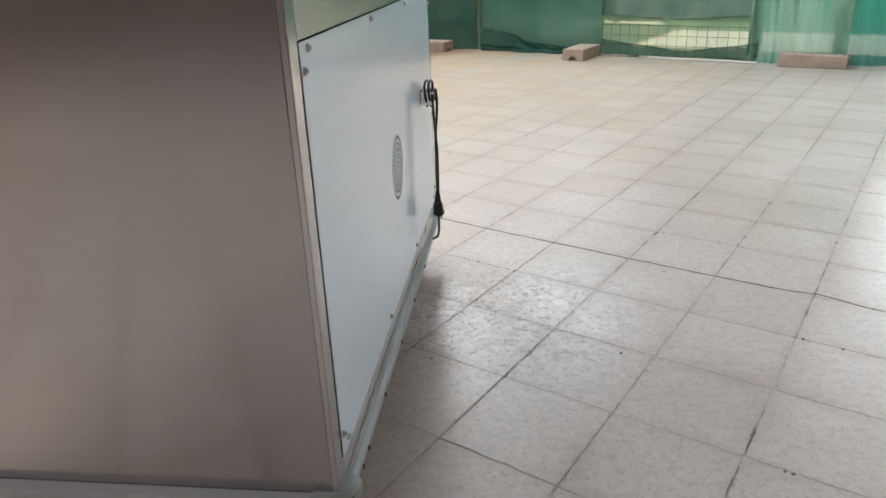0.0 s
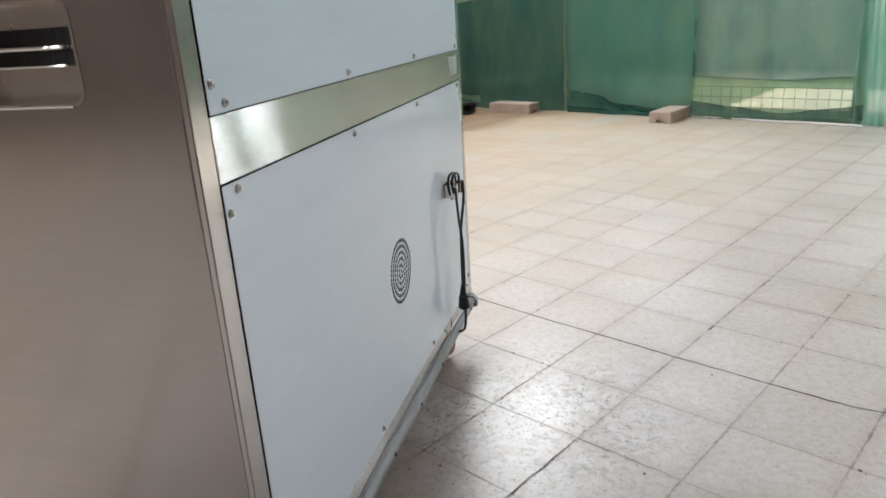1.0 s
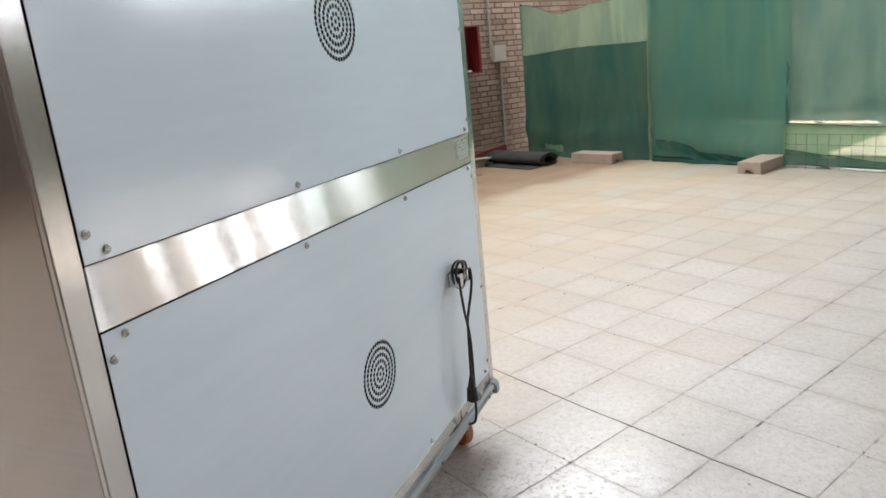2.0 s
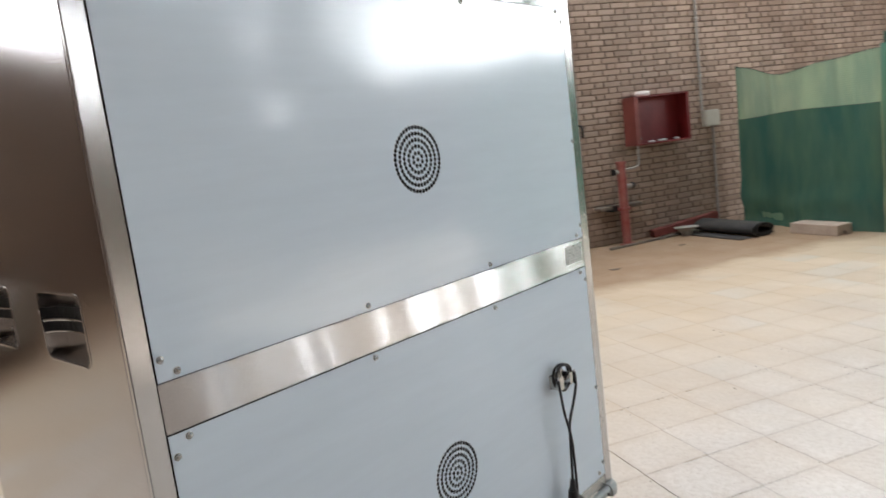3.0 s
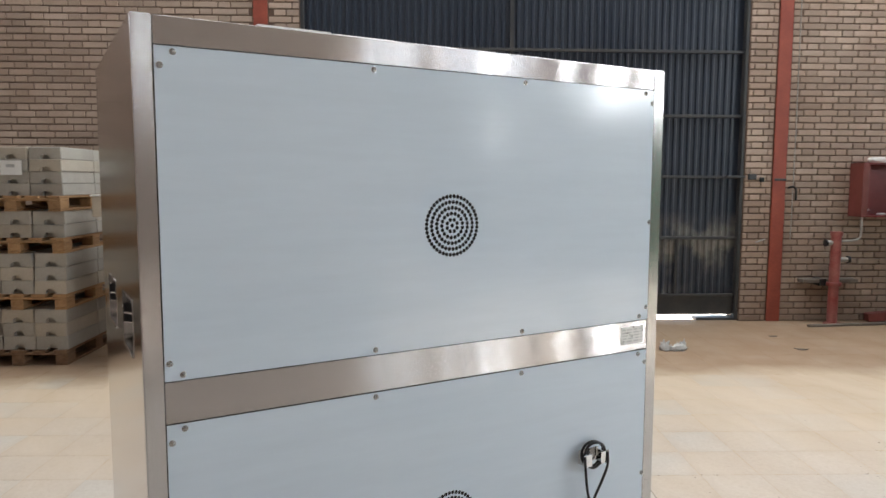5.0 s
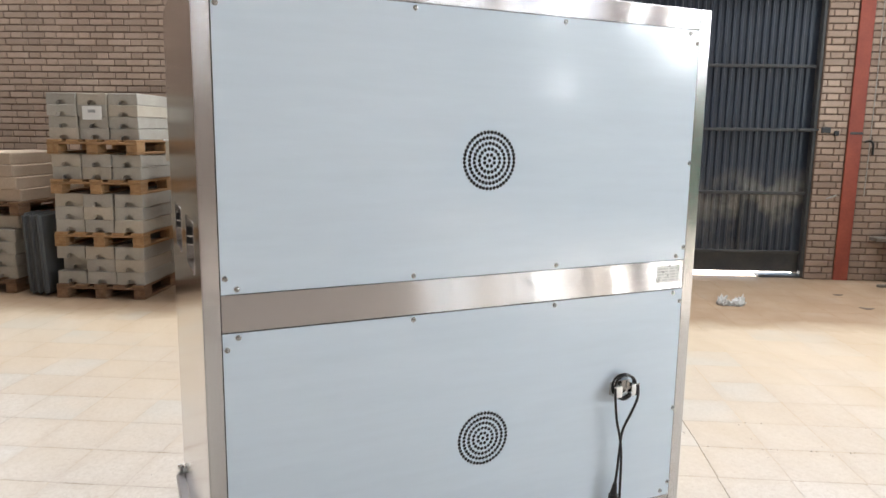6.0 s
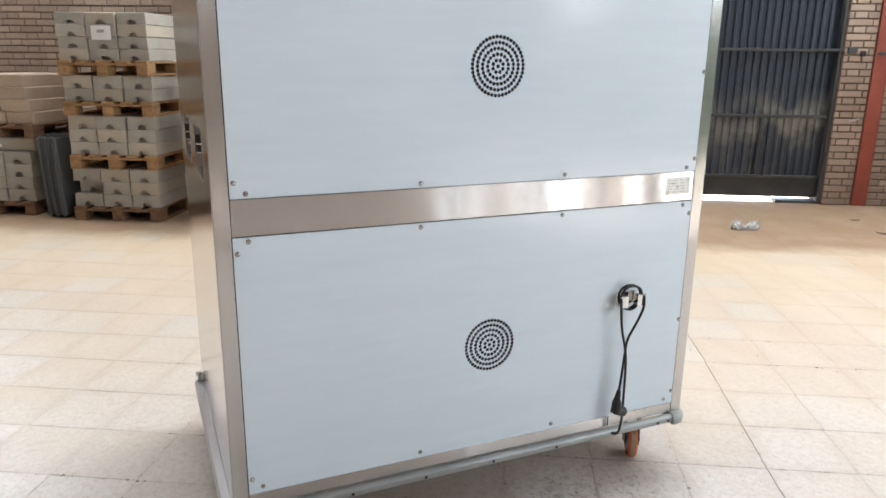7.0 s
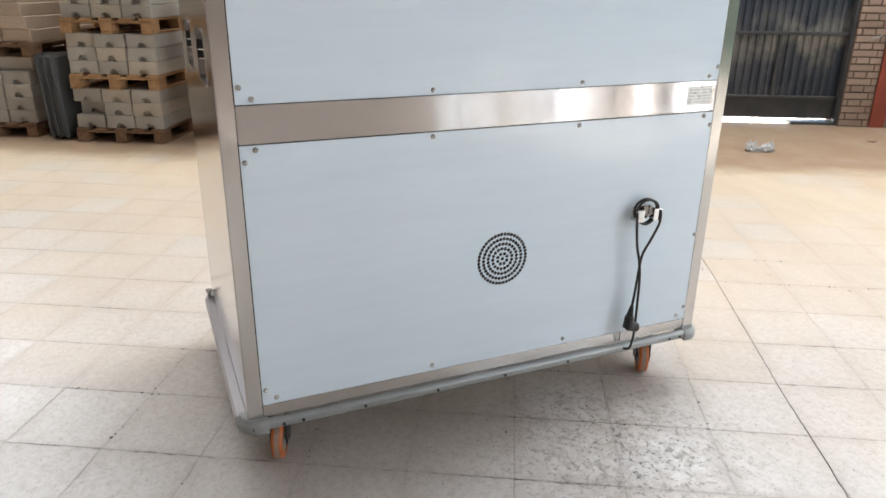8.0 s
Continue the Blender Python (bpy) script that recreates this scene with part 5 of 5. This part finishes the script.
for k in range(300):
    if k < 200:
        x, y = rg.gauss(-0.27, 0.20), rg.gauss(1.08, 0.30)
    else:
        x, y = rg.uniform(-4.5, 2.0), rg.uniform(-3, 6)
    r_ = bmesh.ops.create_icosphere(bm, subdivisions=1, radius=rg.uniform(0.0008, 0.0022) * (1.8 if k % 23 == 0 else 1))
    w = Matrix.Translation((x, y, 0.001)) @ Matrix.Diagonal((rg.uniform(0.6, 2.4), rg.uniform(0.6, 1.4), rg.uniform(0.2, 0.5), 1))
    bmesh.ops.transform(bm, matrix=w, verts=r_["verts"])
for k in range(900):
    a, t = rg.randrange(-7, 6), rg.uniform(-2.5, 2.0)
    off = rg.gauss(0, 0.003)
    p = (a * 0.317 + off, t, 0) if k % 2 else (t, a * 0.317 + off, 0)
    if noise.noise(Vector((p[0] * 1.3, p[1] * 1.3, 4))) < -0.02:
        continue
    q = inv_room @ LAT @ Vector(p)
    r_ = bmesh.ops.create_icosphere(bm, subdivisions=1, radius=rg.uniform(0.0012, 0.0038))
    bmesh.ops.transform(bm, matrix=Matrix.Translation((q.x, q.y, 0.0002)) @ Matrix.Diagonal((rg.uniform(0.8, 2.2), rg.uniform(0.8, 2.2), 0.25, 1)), verts=r_["verts"])
lone("grit", bm, DEBRIS, ROOM.copy(), "dark grit and crumbs on the tiles", "grit", kind="stuff")


def bend(x):
    """The rows of tiles drift sideways away from the cabinet."""
    return min(0.034, max(0.0, (-0.6 - x) * 0.03))


rc = random.Random(8)
crack = [(-2.4, 1.775), (-1.95, 1.778), (-1.71, 1.787), (-1.36, 1.758), (-1.18, 1.76), (-0.80, 1.734), (-0.40, 1.724), (-0.06, 1.703), (0.26, 1.704), (0.50, 1.713), (0.59, 1.75), (0.75, 1.69), (1.3, 1.68)]
bm, rim, x = bmesh.new(), None, -2.4
while x < 1.3:                                   # a crack that follows one joint and strays from it
    y = next(b_ + (e - b_) * (x - a) / (d - a) for (a, b_), (d, e) in zip(crack, crack[1:]) if x <= d)
    y = 1.703 - 0.0192 * (x + 0.059) + bend(x) + 0.5 * (y - 1.713 + 0.0192 * (x + 0.059) - bend(x)) * (x > -0.2)
    y += 0.005 * noise.noise(Vector((x * 22, 1, 0)))
    w = 0.0009 + 0.0018 * rc.random() * (1 if noise.noise(Vector((x * 2, 7, 0))) > -0.15 else 0.3)
    w *= 0.35 if x < -0.5 else 0.6
    now = [bm.verts.new((x, y - w, 0.0012)), bm.verts.new((x, y + w, 0.0012)), bm.verts.new((x, y + w, -0.001)), bm.verts.new((x, y - w, -0.001))]
    if rim:
        for k in range(4):
            bm.faces.new((rim[k], rim[(k + 1) % 4], now[(k + 1) % 4], now[k]))
    rim = now
    x += 0.018
part("floor_crack", bm, DEBRIS, floor, "dark gritty crack along a joint")


# ---- floor tiles ----
rt = random.Random(21)


def tile_shape():
    """One tile with chipped, uneven edges; its rim lies a little under the face."""
    lo, hi = [], []
    for k in range(4):
        c, s = (1, 0, -1, 0)[k], (0, 1, 0, -1)[k]
        for u in (-1.0, -0.81, -0.62, -0.38, -0.2, 0.02, 0.22, 0.42, 0.60, 0.83):
            chip = 0.0012 + (rt.uniform(0.003, 0.008) if rt.random() < 0.14 else rt.uniform(0, 0.0026))
            g, e = TS / 2 - 0.0006, TS / 2 - chip
            lo.append((c * g - s * u * g, s * g + c * u * g, -0.0022))
            hi.append((c * e - s * u * e, s * e + c * u * e, 0.0))
    f = [(k, (k + 1) % 40, 40 + (k + 1) % 40, 40 + k) for k in range(40)] + [tuple(range(40, 80))]
    return lo + hi, f


shapes = [tile_shape() for _ in range(10)]
tile_meshes = []
for v, f in shapes:
    me = bpy.data.meshes.new("tile")
    me.from_pydata(v, [], f)
    me.materials.append(TILE)
    tile_meshes.append(me)
near, rest_v, rest_f = [], [], []
inv = ROOM.inverted()
for i in range(-20, 40):
    for j in range(-36, 34):
        m = LAT @ pose((i + 0.5) * TS, (j + 0.5) * TS, rt.uniform(-0.0002, 0.0003), rt.uniform(-0.05, 0.05), rt.uniform(-0.05, 0.05), rt.choice((0, 90, 180, 270)) + rt.uniform(-0.15, 0.15))
        kind_ = rt.randrange(10)
        base, faces = shapes[kind_]
        m = ROOM @ pose(0, bend((inv @ m.translation).x), 0) @ inv @ m
        p = inv @ m.translation
        if not (WALL + 0.01 - TS / 2 < p.x < FARX - 0.2 and LO + 0.2 < p.y < END - 0.2):
            continue
        if -2.3 < p.x < 1.9 and -1.9 < p.y < 4.0:
            near.append((abs(p.x + 0.2) + abs(p.y - 1.0), m, kind_))
            continue
        rest_f.extend(tuple(len(rest_v) + k for k in f) for f in faces)
        rest_v.extend(tuple(inv @ m @ Vector(q)) for q in base)
near.sort(key=lambda q: q[0])
for k, (_, m, kind_) in enumerate(near):
    base, faces = shapes[kind_]
    if k < 290:
        ob = new("tile", tile_meshes[kind_])
        ob.parent = floor
        ob.matrix_local = inv @ m
    else:
        rest_f.extend(tuple(len(rest_v) + q for q in f) for f in faces)
        rest_v.extend(tuple(inv @ m @ Vector(q)) for q in base)
me = bpy.data.meshes.new("tiles")
me.from_pydata(rest_v, [], rest_f)
me.materials.append(TILE)
tiles = new("tiles", me)
tiles.parent = floor
tagged(tiles, kind="stuff")


# ---- bricks ----
COURSE, STRETCH, HEAD, JOINT = 0.0695, 0.235, 0.115, 0.012


def brick_shape(w):
    h = COURSE - 0.014
    e = 0.004
    lo = [(0.0, 0, 0), (0.0, w, 0), (0.0, w, h), (0.0, 0, h)]
    mid = [(0.009, 0, 0), (0.009, w, 0), (0.009, w, h), (0.009, 0, h)]
    hi = [(0.013, e, e), (0.013, w - e, e), (0.013, w - e, h - e), (0.013, e, h - e)]
    f = [(a + k, a + (k + 1) % 4, a + 4 + (k + 1) % 4, a + 4 + k) for a in (0, 4) for k in range(4)] + [(8, 9, 10, 11)]
    return lo + mid + hi, f


def brick_mesh(w):
    v, f = brick_shape(w)
    me_ = bpy.data.meshes.new("brick")
    me_.from_pydata(v, [], f)
    me_.materials.append(BRICK)
    return me_


brick_meshes = {w: brick_mesh(w) for w in (STRETCH, HEAD)}
rb = random.Random(5)
bv, bf, parts = [], [], []
blocked = [(GATE0 - 0.005, GATE1 + 0.005), (4.466, 4.624), (-1.034, -0.876), (10.39, 10.55)]
z, row = 0.008, 0
while z < 4.4:
    y = -7.0 - (row % 2) * 0.187 - 0.05
    k = 0
    while y < END - 0.02:
        w = STRETCH if k % 2 == 0 else HEAD
        k += 1
        y0, y1 = y, y + w
        y += w + JOINT
        for a, c in blocked:
            if y0 < c and y1 > a:
                if y0 < a:
                    y1 = min(y1, a - 0.003)
                elif y1 > c:
                    y0 = max(y0, c + 0.003)
                else:
                    y1 = y0
        if y1 - y0 < 0.03 or (z > 3.18 and y0 < -4.69):
            continue
        place = (WALL - 0.012 + rb.uniform(-0.002, 0.0015), y0, z + rb.uniform(-0.001, 0.001))
        if abs(y1 - y0 - w) < 1e-6 and 4.6 < y0 < 6.9 and z < 2.3 and len(parts) < 295 and (0.2 < z):
            parts.append((w, place))
            continue
        v, f = brick_shape(y1 - y0)
        bf.extend(tuple(len(bv) + q for q in g) for g in f)
        bv.extend((place[0] + a, place[1] + b_, place[2] + c) for a, b_, c in v)
    z += COURSE
    row += 1
me = bpy.data.meshes.new("bricks")
me.from_pydata(bv, [], bf)
me.materials.append(BRICK)
bricks = new("bricks", me)
bricks.parent = wall
tagged(bricks, kind="stuff")
for w, place in parts:
    ob = new("brick", brick_meshes[w])
    ob.parent = wall
    ob.location = place
